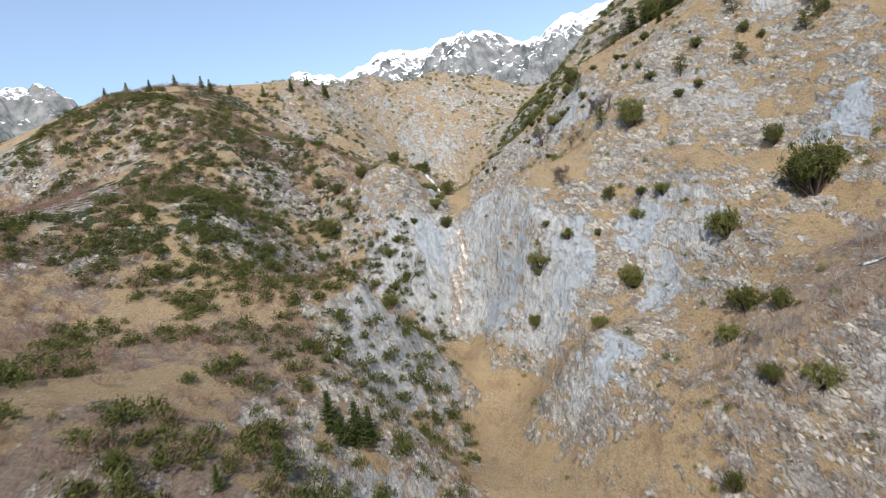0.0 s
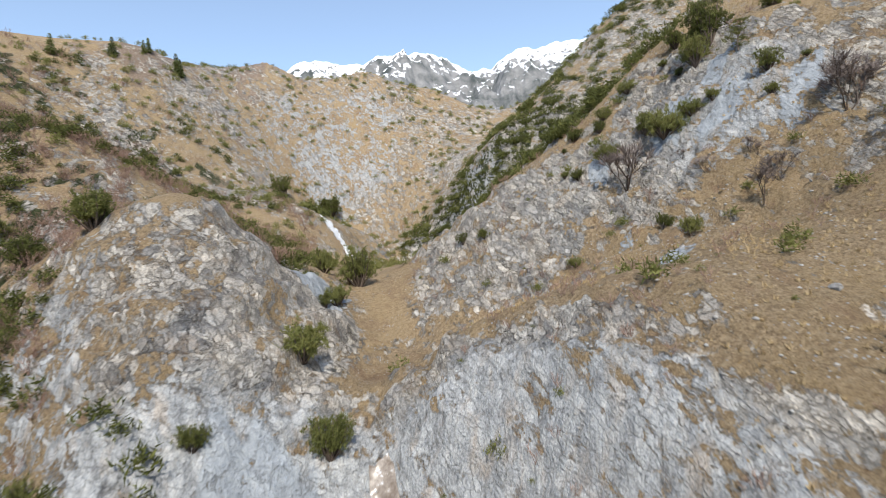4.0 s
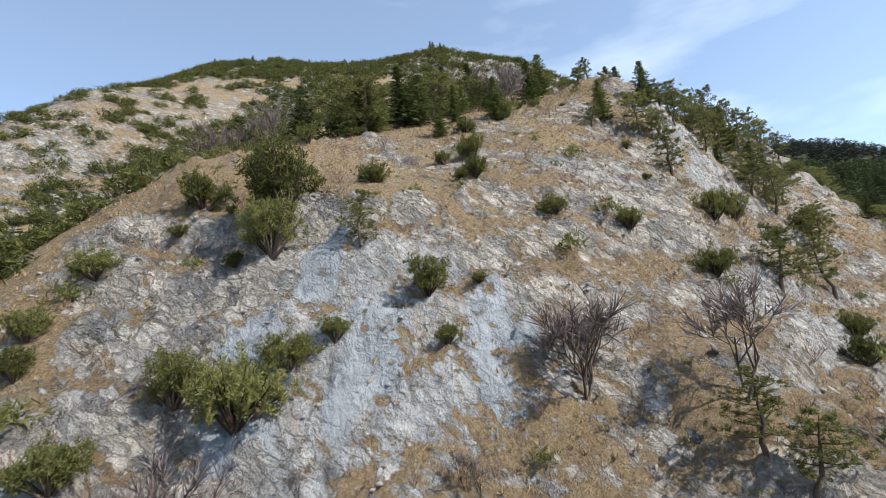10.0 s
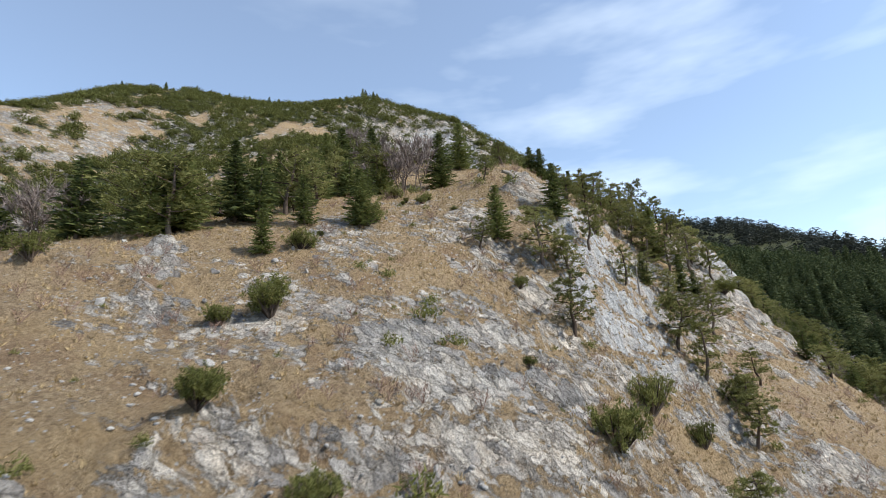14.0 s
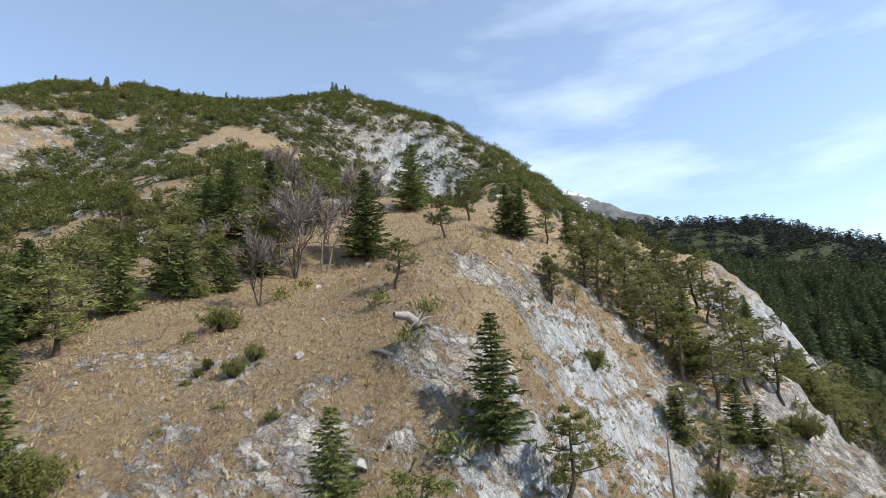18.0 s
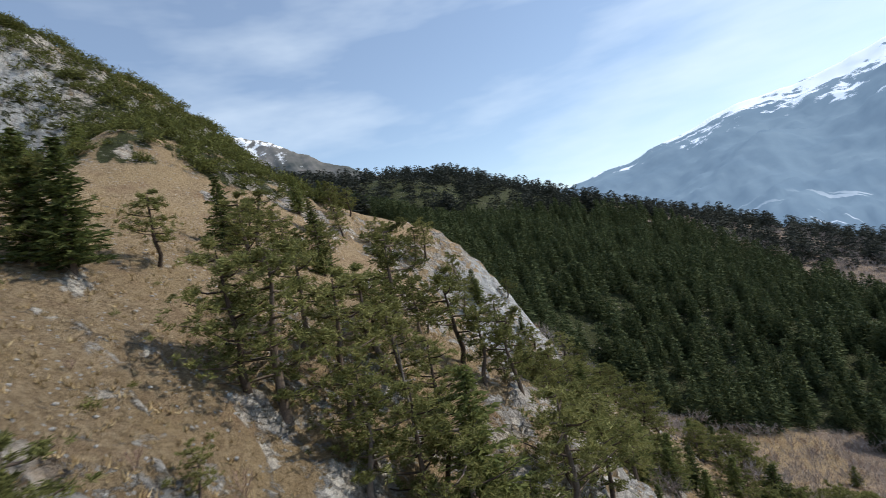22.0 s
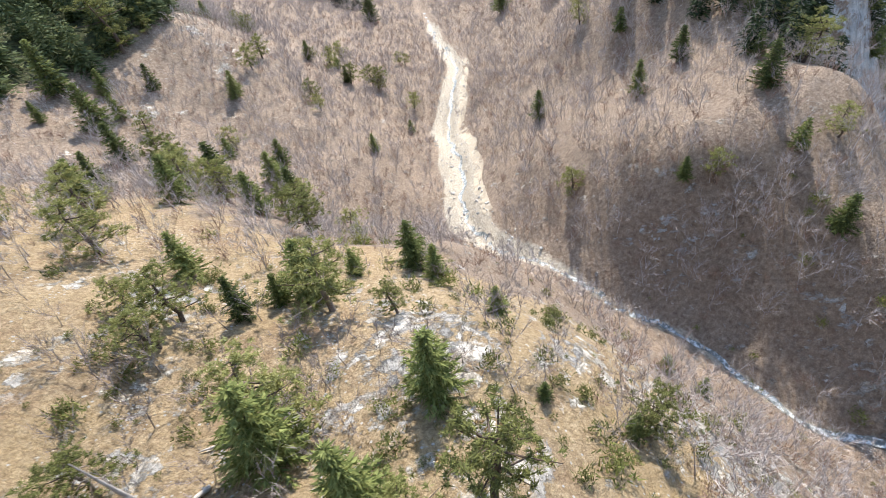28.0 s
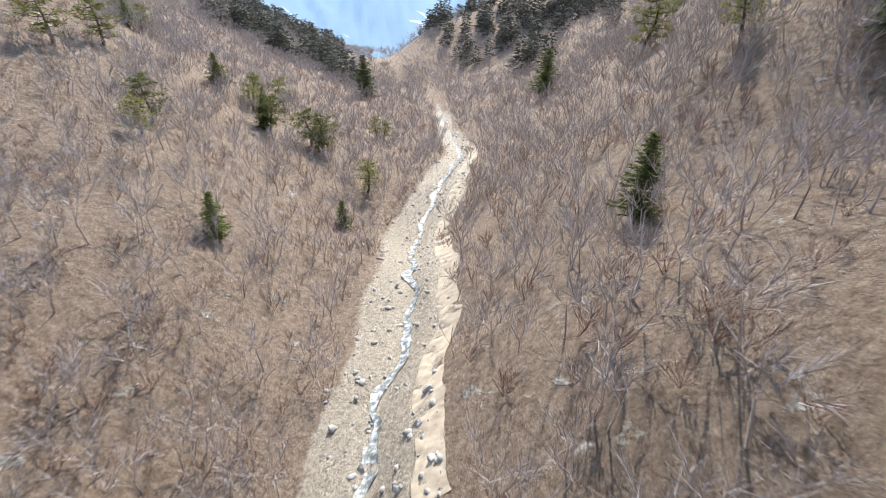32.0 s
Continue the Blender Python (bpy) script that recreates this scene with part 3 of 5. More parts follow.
# ---- ground ----
XS = spread((-36, 174), 0.5, (-4600, 4900), 1.03)
YS = spread((92, 216), 0.48, (-4800, 4600), 1.032)
GX, GY = np.meshgrid(XS, YS)
Z0 = smooth_height(GX, GY)
STEEP = np.degrees(np.arctan(np.hypot(np.gradient(Z0, XS, axis=1), np.gradient(Z0, YS, axis=0))))
ROCK, GREEN, LITTER, GRAVEL, SNOW = covers(GX, GY, Z0, STEEP)
FAR = stepped(np.hypot((GX - 150) / 620, (GY - 60) / 640), 0.85, 1.15)
ZS = Z0 + relief(GX, GY, Z0, ROCK, GRAVEL) * (1 - FAR) + 6 * rough(GX, GY, 90, 3, 91) * stepped(np.hypot(GX - 110, GY - 120), 260, 420)
# turf lies on the ledges, bare stone on the steeper faces
FACET = np.degrees(np.arctan(np.hypot(np.gradient(ZS, XS, axis=1), np.gradient(ZS, YS, axis=0))))
ROCK = ROCK * (0.2 + 0.52 * stepped(FACET, 32, 58) + 0.22 * stepped(rough(GX, GY, 30, 3, 37), -0.1, 0.25))
HEADWALL = stepped(GY, 262, 300) * stepped(150 - GX, 0, 40) * stepped(GX, -90, -50) * stepped(560 - GY, 0, 60)
ROCK = ROCK * (1 - HEADWALL) + HEADWALL * np.clip(0.5 + 0.5 * rough(GX, GY, 24, 4, 39), 0.2, 0.72)
SPUR = stepped(-GX, 10, 30) * stepped(GY, 120, 150) * stepped(262 - GY, 0, 30)
ROCK = np.maximum(ROCK, SPUR * np.clip(0.38 + 0.7 * rough(GX, GY, 30, 4, 43), 0, 0.7))
CLIFF = stepped(GX, -16, -4) * stepped(40 - GX, 0, 14) * stepped(GY, 160, 172) * stepped(250 - GY, 0, 20)
ROCK = np.maximum(ROCK, CLIFF * stepped(STEEP, 26, 40) * np.clip(0.8 + 0.5 * rough(GX, GY, 14, 3, 49), 0.3, 0.95))
CRAG = stepped(GY - 158.6 + 0.83 * (GX - 218), 12, 40) * stepped(GX, 180, 200) * stepped(320 - GX, 0, 30) * stepped(GY, 140, 155) * stepped(330 - GY, 0, 60)
ROCK = np.maximum(ROCK, CRAG * np.clip(0.2 + 0.8 * rough(GX, GY, 26, 4, 53), 0, 0.75))
HIGH = stepped(GX, 80, 110) * stepped(235 - GX, 0, 25) * stepped(GY, 245, 275) * stepped(450 - GY, 0, 40)
ROCK = np.maximum(ROCK, HIGH * stepped(1.3 - np.hypot((GX - 148) / 58, (GY - 326) / 30), 0, 0.4) * np.clip(0.42 + 0.8 * rough(GX, GY, 22, 4, 77), 0, 0.75))
SLOPE = stepped(GX, 116, 128) * stepped(182 - GX, 0, 12) * stepped(GY, 80, 90) * stepped(122 - GY, 0, 12)
ROCK = np.maximum(ROCK, SLOPE * np.clip(0.2 + 0.95 * rough(GX, GY, 15, 4, 79), 0, 0.75))
FOOT = stepped(GX, 14, 26) * stepped(82 - GX, 0, 16) * stepped(140 - GY, 0, 25) * stepped(GY, 30, 50)
ROCK = np.maximum(ROCK, FOOT * np.clip(0.44 + 0.7 * rough(GX, GY, 22, 4, 45), 0, 0.75))
OUTCROP = stepped(GX, 70, 82) * stepped(122 - GX, 0, 10) * stepped(GY, 158, 166) * stepped(206 - GY, 0, 14)
ROCK = np.maximum(ROCK, OUTCROP * np.clip(0.3 + 1.1 * rough(GX, GY, 8, 4, 101) + 0.3 * stepped(94 - GX, 0, 16), 0, 0.75))
# the grassy bench below the slab, and the smooth blue-grey slabs themselves
GLADE = np.maximum(stepped(1.25 - np.hypot((GX - 47) / 10.5, (GY - 179) / 8.5) + 0.4 * rough(GX, GY, 6, 3, 65), 0, 0.5), stepped(1.2 - np.hypot((GX - 66) / 7, (GY - 208) / 8), 0, 0.4))
ROCK = ROCK * (1 - 0.7 * GLADE)
SLAB = np.zeros(GX.shape)
for sx, sy, rx_, ry_ in ((55, 188.5, 3.4, 2.4), (59, 181.5, 3.0, 2.0), (57, 192, 2.2, 1.6), (52, 194, 2.4, 2.2), (44, 201, 2.4, 2.0), (20, 154, 6, 5), (37, 141, 6, 4), (52, 140, 6, 4), (32, 141, 4, 4), (32, 112, 5, 5), (49, 128, 6, 5),
                         (16, 158, 5, 4), (97, 127, 7, 5), (41, 189, 1.8, 1.6), (41, 180, 2.2, 2.4), (2, 174, 4, 5), (5, 207, 4, 4)):
    SLAB = np.maximum(SLAB, stepped(1.15 - np.hypot((GX - sx) / rx_, (GY - sy) / ry_) + 1.1 * rough(GX, GY, 4, 3, 63), 0, 0.5))
ROCK = np.maximum(ROCK, 0.9 * SLAB)
ROCK = np.maximum(ROCK, 0.8 * gorge_wall(GX, GY))
ground_mat = ground_material()
ground_ob = sheet("ground", XS, YS, ZS, ground_mat)
tagged(ground_ob, "steep limestone mountainside with tan winter grass and leaf litter", "mountainside", kind="structure")
paint(ground_ob.data, "cover", ROCK, GREEN, LITTER)
paint(ground_ob.data, "cover_b", GRAVEL, SNOW, SLAB)
paint(ground_ob.data, "cover_c", np.maximum(gorge_wall(GX, GY), 0.8 * stepped(STEEP, 48, 60)))

# ---- plants: how one of each kind is built ----
def plant_material(name, stops, rough_=0.85, size=6.0, vary=0.35, thin=0.0):
    m, nt, bsdf = node_material(name)
    geo = nt.nodes.new("ShaderNodeNewGeometry")
    info = nt.nodes.new("ShaderNodeObjectInfo")
    fac = math_node(nt, "ADD", math_node(nt, "MULTIPLY", noise_node(nt, size, 3, 0.6, geo.outputs["Position"]), 0.6), math_node(nt, "MULTIPLY", geo.outputs["Random Per Island"], 0.4))
    fac = math_node(nt, "ADD", fac, math_node(nt, "MULTIPLY", math_node(nt, "SUBTRACT", info.outputs["Random"], 0.5), vary))
    col = ramp_node(nt, fac, stops)
    nt.links.new(col, bsdf.inputs["Base Color"])
    if thin:
        # needles and leaves let some light through
        glow = nt.nodes.new("ShaderNodeBsdfTranslucent")
        nt.links.new(col, glow.inputs["Color"])
        both = nt.nodes.new("ShaderNodeMixShader")
        both.inputs["Fac"].default_value = thin
        nt.links.new(bsdf.outputs["BSDF"], both.inputs[1])
        nt.links.new(glow.outputs["BSDF"], both.inputs[2])
        nt.links.new(both.outputs["Shader"], nt.nodes["Material Output"].inputs["Surface"])
    bsdf.inputs["Roughness"].default_value = rough_
    bsdf.inputs["Specular IOR Level"].default_value = 0.15
    return m


spruce_green = plant_material("spruce_needles", [(0.25, (0.045, 0.06, 0.023)), (0.5, (0.115, 0.138, 0.043)), (0.8, (0.225, 0.243, 0.083))], thin=0.35)
# browner needles, also greyed and blued to paint in distance haze
far_haze_green = plant_material("haze_tinted_needles", [(0.25, (0.028, 0.034, 0.028)), (0.5, (0.055, 0.062, 0.05)), (0.8, (0.105, 0.1, 0.08))], thin=0.2)
# dark spruce, with the hillside's shade put into the needle colour
forest_shade_green = plant_material("shade_darkened_needles", [(0.25, (0.018, 0.028, 0.014)), (0.5, (0.042, 0.06, 0.026)), (0.8, (0.095, 0.115, 0.048))], thin=0.2)
pine_green = plant_material("pine_needles", [(0.2, (0.075, 0.08, 0.028)), (0.5, (0.175, 0.182, 0.06)), (0.8, (0.32, 0.31, 0.125))], thin=0.4)
shrub_green = plant_material("mountain_pine_needles", [(0.2, (0.06, 0.066, 0.022)), (0.5, (0.145, 0.155, 0.045)), (0.8, (0.27, 0.265, 0.095))], thin=0.35)
bark_brown = plant_material("bark", [(0.3, (0.055, 0.04, 0.03)), (0.55, (0.12, 0.09, 0.07)), (0.8, (0.22, 0.18, 0.15))], 0.92, 9)
twig_grey = plant_material("bare_twigs", [(0.25, (0.19, 0.148, 0.132)), (0.55, (0.315, 0.272, 0.252)), (0.85, (0.46, 0.41, 0.385))], 0.92, 3, 0.5)
bare_grey = plant_material("bare_crown", [(0.25, (0.12, 0.095, 0.083)), (0.55, (0.22, 0.18, 0.163)), (0.85, (0.36, 0.305, 0.28))], 0.92, 3, 0.5)
twig_red = plant_material("reddish_twigs", [(0.25, (0.125, 0.075, 0.056)), (0.55, (0.23, 0.145, 0.108)), (0.85, (0.36, 0.25, 0.195))], 0.92, 3, 0.5)
dead_wood = plant_material("dead_wood", [(0.25, (0.14, 0.115, 0.10)), (0.55, (0.27, 0.24, 0.215)), (0.85, (0.45, 0.42, 0.38))], 0.9, 4)
straw = plant_material("dry_grass", [(0.2, (0.22, 0.145, 0.07)), (0.5, (0.38, 0.28, 0.15)), (0.85, (0.55, 0.43, 0.25))], 0.95, 3)


def raw_mesh(name, verts, tris, material, smooth=False):
    me = bpy.data.meshes.new(name)
    v, f = np.asarray(verts, float).reshape(-1, 3), np.asarray(tris, int).reshape(-1, 3)
    me.vertices.add(len(v))
    me.vertices.foreach_set("co", v.ravel())
    me.loops.add(f.size)
    me.loops.foreach_set("vertex_index", f.ravel())
    me.polygons.add(len(f))
    me.polygons.foreach_set("loop_start", np.arange(0, f.size, 3))
    if smooth:
        me.polygons.foreach_set("use_smooth", np.ones(len(f), bool))
    me.update(calc_edges=True)
    me.materials.append(material)
    return me


def blades(roots, ways, length, width, rng):
    """A thin three-cornered blade from each root along its way."""
    n = len(roots)
    side = np.cross(ways, rng.normal(size=(n, 3)))
    side /= np.linalg.norm(side, axis=1, keepdims=True) + 1e-9
    L, W = (length * rng.uniform(0.7, 1.25, n))[:, None], (width * rng.uniform(0.7, 1.3, n))[:, None]
    a, b, c = roots - side * W * 0.5, roots + side * W * 0.5, roots + ways * L
    v = np.stack([a, b, c], 1).reshape(-1, 3)
    return v, np.arange(3 * n).reshape(-1, 3)


def unit(v):
    return v / (np.linalg.norm(v, axis=-1, keepdims=True) + 1e-9)


def tube(points, radii, sides=5):
    """A tapered limb through the points."""
    pts, v, f = np.asarray(points, float), [], []
    for k, p in enumerate(pts):
        d = unit(pts[min(k + 1, len(pts) - 1)] - pts[max(k - 1, 0)])
        s = unit(np.cross(d, (0.31, 0.95, 0.07)))
        u = np.cross(s, d)
        for j in range(sides):
            t = 6.2832 * j / sides
            v.append(p + radii[k] * (math.cos(t) * s + math.sin(t) * u))
    for k in range(len(pts) - 1):
        for j in range(sides):
            a, b = k * sides + j, k * sides + (j + 1) % sides
            f += [(a, b, b + sides), (a, b + sides, a + sides)]
    return np.array(v), np.array(f)


def joined(pieces):
    vs, fs, at = [], [], 0
    for v, f in pieces:
        vs.append(v)
        fs.append(f + at)
        at += len(v)
    return np.concatenate(vs), np.concatenate(fs)


def spruce_shapes(seed, slim=1.0, ragged=0.25, full=1.0):
    """A spruce of height 1: trunk, and whorls of drooping boughs."""
    rng = np.random.RandomState(seed)
    lean = rng.normal(0, 0.012, 2)
    trunk = tube([(lean[0] * z, lean[1] * z, z) for z in (-0.04, 0.1, 0.5, 0.97)], (0.024, 0.019, 0.011, 0.002), 6)
    roots, ways, big = [], [], []
    z = 0.07
    while z < 0.97:
        reach = 0.235 * slim * (1 - z) ** 0.8 * (0.62 + 0.38 * min(1, z / 0.16)) + 0.012
        n = int((6 + 3 * (1 - z)) * full)
        turn = rng.uniform(0, 6.28)
        for k in range(n):
            a = turn + 6.28 * k / n + rng.normal(0, 0.22)
            r = reach * rng.uniform(1 - ragged * 1.5, 1 + ragged)
            out = np.array([math.cos(a), math.sin(a), 0])
            droop = rng.uniform(0.18, 0.42) * (1 - 0.55 * z)
            steps = max(3, int(r / 0.021))
            for s in range(1, steps + 1):
                q = s / steps
                p = np.array([lean[0] * z, lean[1] * z, z]) + out * r * q + np.array([0, 0, -droop * r * q + 0.25 * r * q * q])
                sidev = np.array([-out[1], out[0], 0])
                spread_ = (1.15 - 0.75 * q)
                for w in (sidev * spread_ + out * 0.6, -sidev * spread_ + out * 0.6, out + np.array([0, 0, 0.3])):
                    roots.append(p - out * 0.008 + rng.normal(0, 0.004, 3))
                    ways.append(w + np.array([0, 0, rng.uniform(-0.45, 0.1)]))
                    big.append(0.036 + 0.03 * (1 - z))
        z += rng.uniform(0.022, 0.034) + 0.012 * (1 - z)
    roots, ways, big = np.array(roots), unit(np.array(ways)), np.array(big)
    v, f = blades(roots, ways, big, 0.019 / max(full, 0.7), rng)
    return trunk, (v, f)


def pine_shapes(seed, bare=0.25):
    """A mountain or Scots pine of height 1: a crooked stem, limbs, and tufts of needles held in loose plates."""
    rng = np.random.RandomState(seed)
    x, y, stem = 0.0, 0.0, []
    for z in (-0.05, 0.15, 0.35, 0.55, 0.75, 0.95):
        stem.append((x, y, z))
        x, y = x + rng.normal(0, 0.03), y + rng.normal(0, 0.03)
    stem = np.array(stem)
    wood = [tube(stem, (0.034, 0.028, 0.023, 0.017, 0.011, 0.004), 6)]
    roots, ways = [], []
    for k in range(17):
        z = bare + (0.98 - bare) * (k + rng.uniform(0, 0.9)) / 17
        base = np.array([np.interp(z, stem[:, 2], stem[:, 0]), np.interp(z, stem[:, 2], stem[:, 1]), z])
        a = 2.4 * k + rng.normal(0, 0.4)
        r = (0.10 + 0.24 * math.sin(min(1, (1.04 - z) / 0.6) * 1.5)) * rng.uniform(0.65, 1.2)
        tip = base + np.array([math.cos(a) * r, math.sin(a) * r, r * rng.uniform(0.0, 0.35)])
        mid = (base + tip) / 2 + np.array([0, 0, -0.02])
        wood.append(tube([base, mid, tip], (0.011, 0.008, 0.003), 3))
        for _ in range(13):
            q = rng.uniform(0.3, 1.05)
            c = base + (tip - base) * q + rng.normal(0, (0.048, 0.048, 0.02)) * r / 0.2
            for _ in range(20):
                roots.append(c + rng.normal(0, 0.011, 3))
                w = rng.normal(0, 1, 3)
                w[2] = w[2] * 0.6 + 0.25
                ways.append(w)
    v, f = blades(np.array(roots), unit(np.array(ways)), 0.044, 0.011, rng)
    return joined(wood), (v, f)


def shrub_shapes(seed, flat=0.8):
    """A dwarf mountain pine of height 1: short rising limbs closed by tufts of needles."""
    rng = np.random.RandomState(seed)
    wood, roots, ways = [], [], []
    for k in range(22):
        a, r = 2.4 * k + rng.normal(0, 0.3), rng.uniform(0.1, 0.74)
        tip = np.array([math.cos(a) * r, math.sin(a) * r, flat * (1.02 - 0.8 * r * r) * rng.uniform(0.62, 1.05)])
        mid = tip * (0.55, 0.55, 0.35)
        wood.append(tube([(0, 0, -0.12), mid, tip], (0.035, 0.024, 0.008), 3))
        for _ in range(11):
            c = mid + (tip - mid) * rng.uniform(0.1, 1.05) + rng.normal(0, (0.11, 0.11, 0.07))
            c[2] = max(c[2], 0.03)
            for _ in range(26):
                roots.append(c + rng.normal(0, 0.032, 3))
                w = rng.normal(0, 1, 3)
                w[2] = w[2] * 0.7 + 0.75
                ways.append(w)
    v, f = blades(np.array(roots), unit(np.array(ways)), 0.078, 0.02, rng)
    return joined(wood), (v, f)


def bare_shapes(seed, stems=3, depth=4, spread_=0.5, sides=3):
    """A leafless broadleaf of height 1: forking stems, then twigs."""
    rng = np.random.RandomState(seed)
    wood, twig_r, twig_w, twig_l = [], [], [], []

    def fork(p, d, length, radius, level):
        q = p + d * length
        mid = (p + q) / 2 + rng.normal(0, 0.05 * length, 3)
        wood.append(tube([p, mid, q], (radius, radius * 0.82, radius * 0.62), sides if level < 2 else 3))
        if level >= depth:
            for _ in range(14):
                twig_r.append(p + (q - p) * rng.uniform(0.2, 1))
                twig_w.append(d + rng.normal(0, 0.55, 3) + (0, 0, 0.2))
                twig_l.append(length * rng.uniform(0.7, 1.3))
            return
        for _ in range(rng.choice((2, 3))):
            nd = unit(d + rng.normal(0, spread_, 3) + np.array([0, 0, 0.22]))
            fork(p + (q - p) * rng.uniform(0.6, 1), nd, length * rng.uniform(0.62, 0.86), radius * 0.6, level + 1)
    for _ in range(stems):
        d = unit(np.array([rng.normal(0, 0.33), rng.normal(0, 0.33), 1.0]))
        fork(np.array([rng.normal(0, 0.012), rng.normal(0, 0.012), -0.04]), d, 0.33, 0.0125, 1)
    v, f = blades(np.array(twig_r), unit(np.array(twig_w)), np.array(twig_l), 0.009, rng)
    return joined(wood), (v, f)


def fuzzy_shapes(seed, stems=2, twigs=44, lift=0.28, reach=0.34, thick=0.0065):
    """A slim leafless tree or bush of height 1, for woods past counting: a stem, spreading limbs and a dome of thin twigs."""
    rng = np.random.RandomState(seed)
    wood, roots, ways = [], [], []
    for k in range(stems):
        fork = np.array([rng.normal(0, 0.05), rng.normal(0, 0.05), rng.uniform(lift, lift + 0.22)])
        wood.append(tube([(rng.normal(0, 0.02), rng.normal(0, 0.02), -0.05), fork], (0.013, 0.008), 3))
        limbs = 5
        for j in range(limbs):
            a = 6.283 * (j + rng.uniform(0, 0.8)) / limbs
            r = rng.uniform(0.14, 0.36)
            tip = np.array([math.cos(a) * r, math.sin(a) * r, rng.uniform(0.68, 0.95) - 0.45 * r])
            roots.append(fork)
            ways.append(tip - fork)
            for _ in range(twigs // (stems * limbs)):
                p = fork + (tip - fork) * rng.uniform(0.35, 1.0)
                roots.append(p)
                ways.append(unit((tip - fork) + rng.normal(0, 0.24, 3) + (0, 0, 0.12)) * reach * rng.uniform(0.5, 1.0))
    ways = np.array(ways)
    v, f = blades(np.array(roots), unit(ways), np.linalg.norm(ways, axis=1), thick, rng)
    return joined(wood), (v, f)


def plant(kind, shapes, wood_mat, leaf_mat, wood_name, leaf_name):
    """One plant of unit height, hidden away as the pattern for its copies."""
    (tv, tf), (lv, lf) = shapes
    root = new(kind)
    for nm, v, f, mat in ((wood_name, tv, tf, wood_mat), (leaf_name, lv, lf, leaf_mat)):
        ob = new(nm, raw_mesh(nm, v, f, mat))
        ob.parent = root
    return root


def stand(pattern, x, y, h, wide=1.0, label="", category="", group="", lean=0.0, sink=0.1):
    """Sets a copy of the pattern on the ground."""
    rng = random.Random(int(x * 91.7 + y * 37.3))
    m = Matrix.LocRotScale((x, y, ground(x, y) - sink * min(h, 2) * 0.3), Euler((rng.uniform(-lean, lean), rng.uniform(-lean, lean), rng.uniform(0, 6.28))), (h * wide, h * wide, h))
    return tagged(copy_thing(pattern, m), label, category, group)


def discard(*patterns):
    for p in patterns:
        for o in (*p.children_recursive, p):
            bpy.data.objects.remove(o)


def scatter(n, x0, x1, y0, y1, rng, keep=None):
    """Random places in a rectangle; keep: a test on arrays of x and y."""
    x, y = rng.uniform(x0, x1, n * 3), rng.uniform(y0, y1, n * 3)
    if keep is not None:
        ok = keep(x, y)
        x, y = x[ok], y[ok]
    return x[:n], y[:n]


def mass(name, shape_list, x, y, h, wide, material, label, category, rng, sink=0.05):
    """One joined mesh of many plants: each place takes one of the shapes, turned and scaled."""
    z = height(x, y)
    vs, fs, at = [], [], 0
    pick = rng.randint(0, len(shape_list), len(x))
    for k, (sv, sf) in enumerate(shape_list):
        i = np.where(pick == k)[0]
        if not len(i):
            continue
        t = rng.uniform(0, 6.28, len(i))
        c, s = np.cos(t), np.sin(t)
        w, hh = (h[i] * wide)[:, None], h[i][:, None]
        vx = (sv[None, :, 0] * c[:, None] - sv[None, :, 1] * s[:, None]) * w + x[i][:, None]
        vy = (sv[None, :, 0] * s[:, None] + sv[None, :, 1] * c[:, None]) * w + y[i][:, None]
        vz = sv[None, :, 2] * hh + (z[i] - sink * h[i])[:, None]
        vs.append(np.stack([vx, vy, vz], 2).reshape(-1, 3))
        fs.append((sf[None] + (np.arange(len(i)) * len(sv))[:, None, None]).reshape(-1, 3) + at)
        at += len(i) * len(sv)
    ob = new(name, raw_mesh(name, np.concatenate(vs), np.concatenate(fs), material))
    return tagged(ob, label, category, kind="stuff")

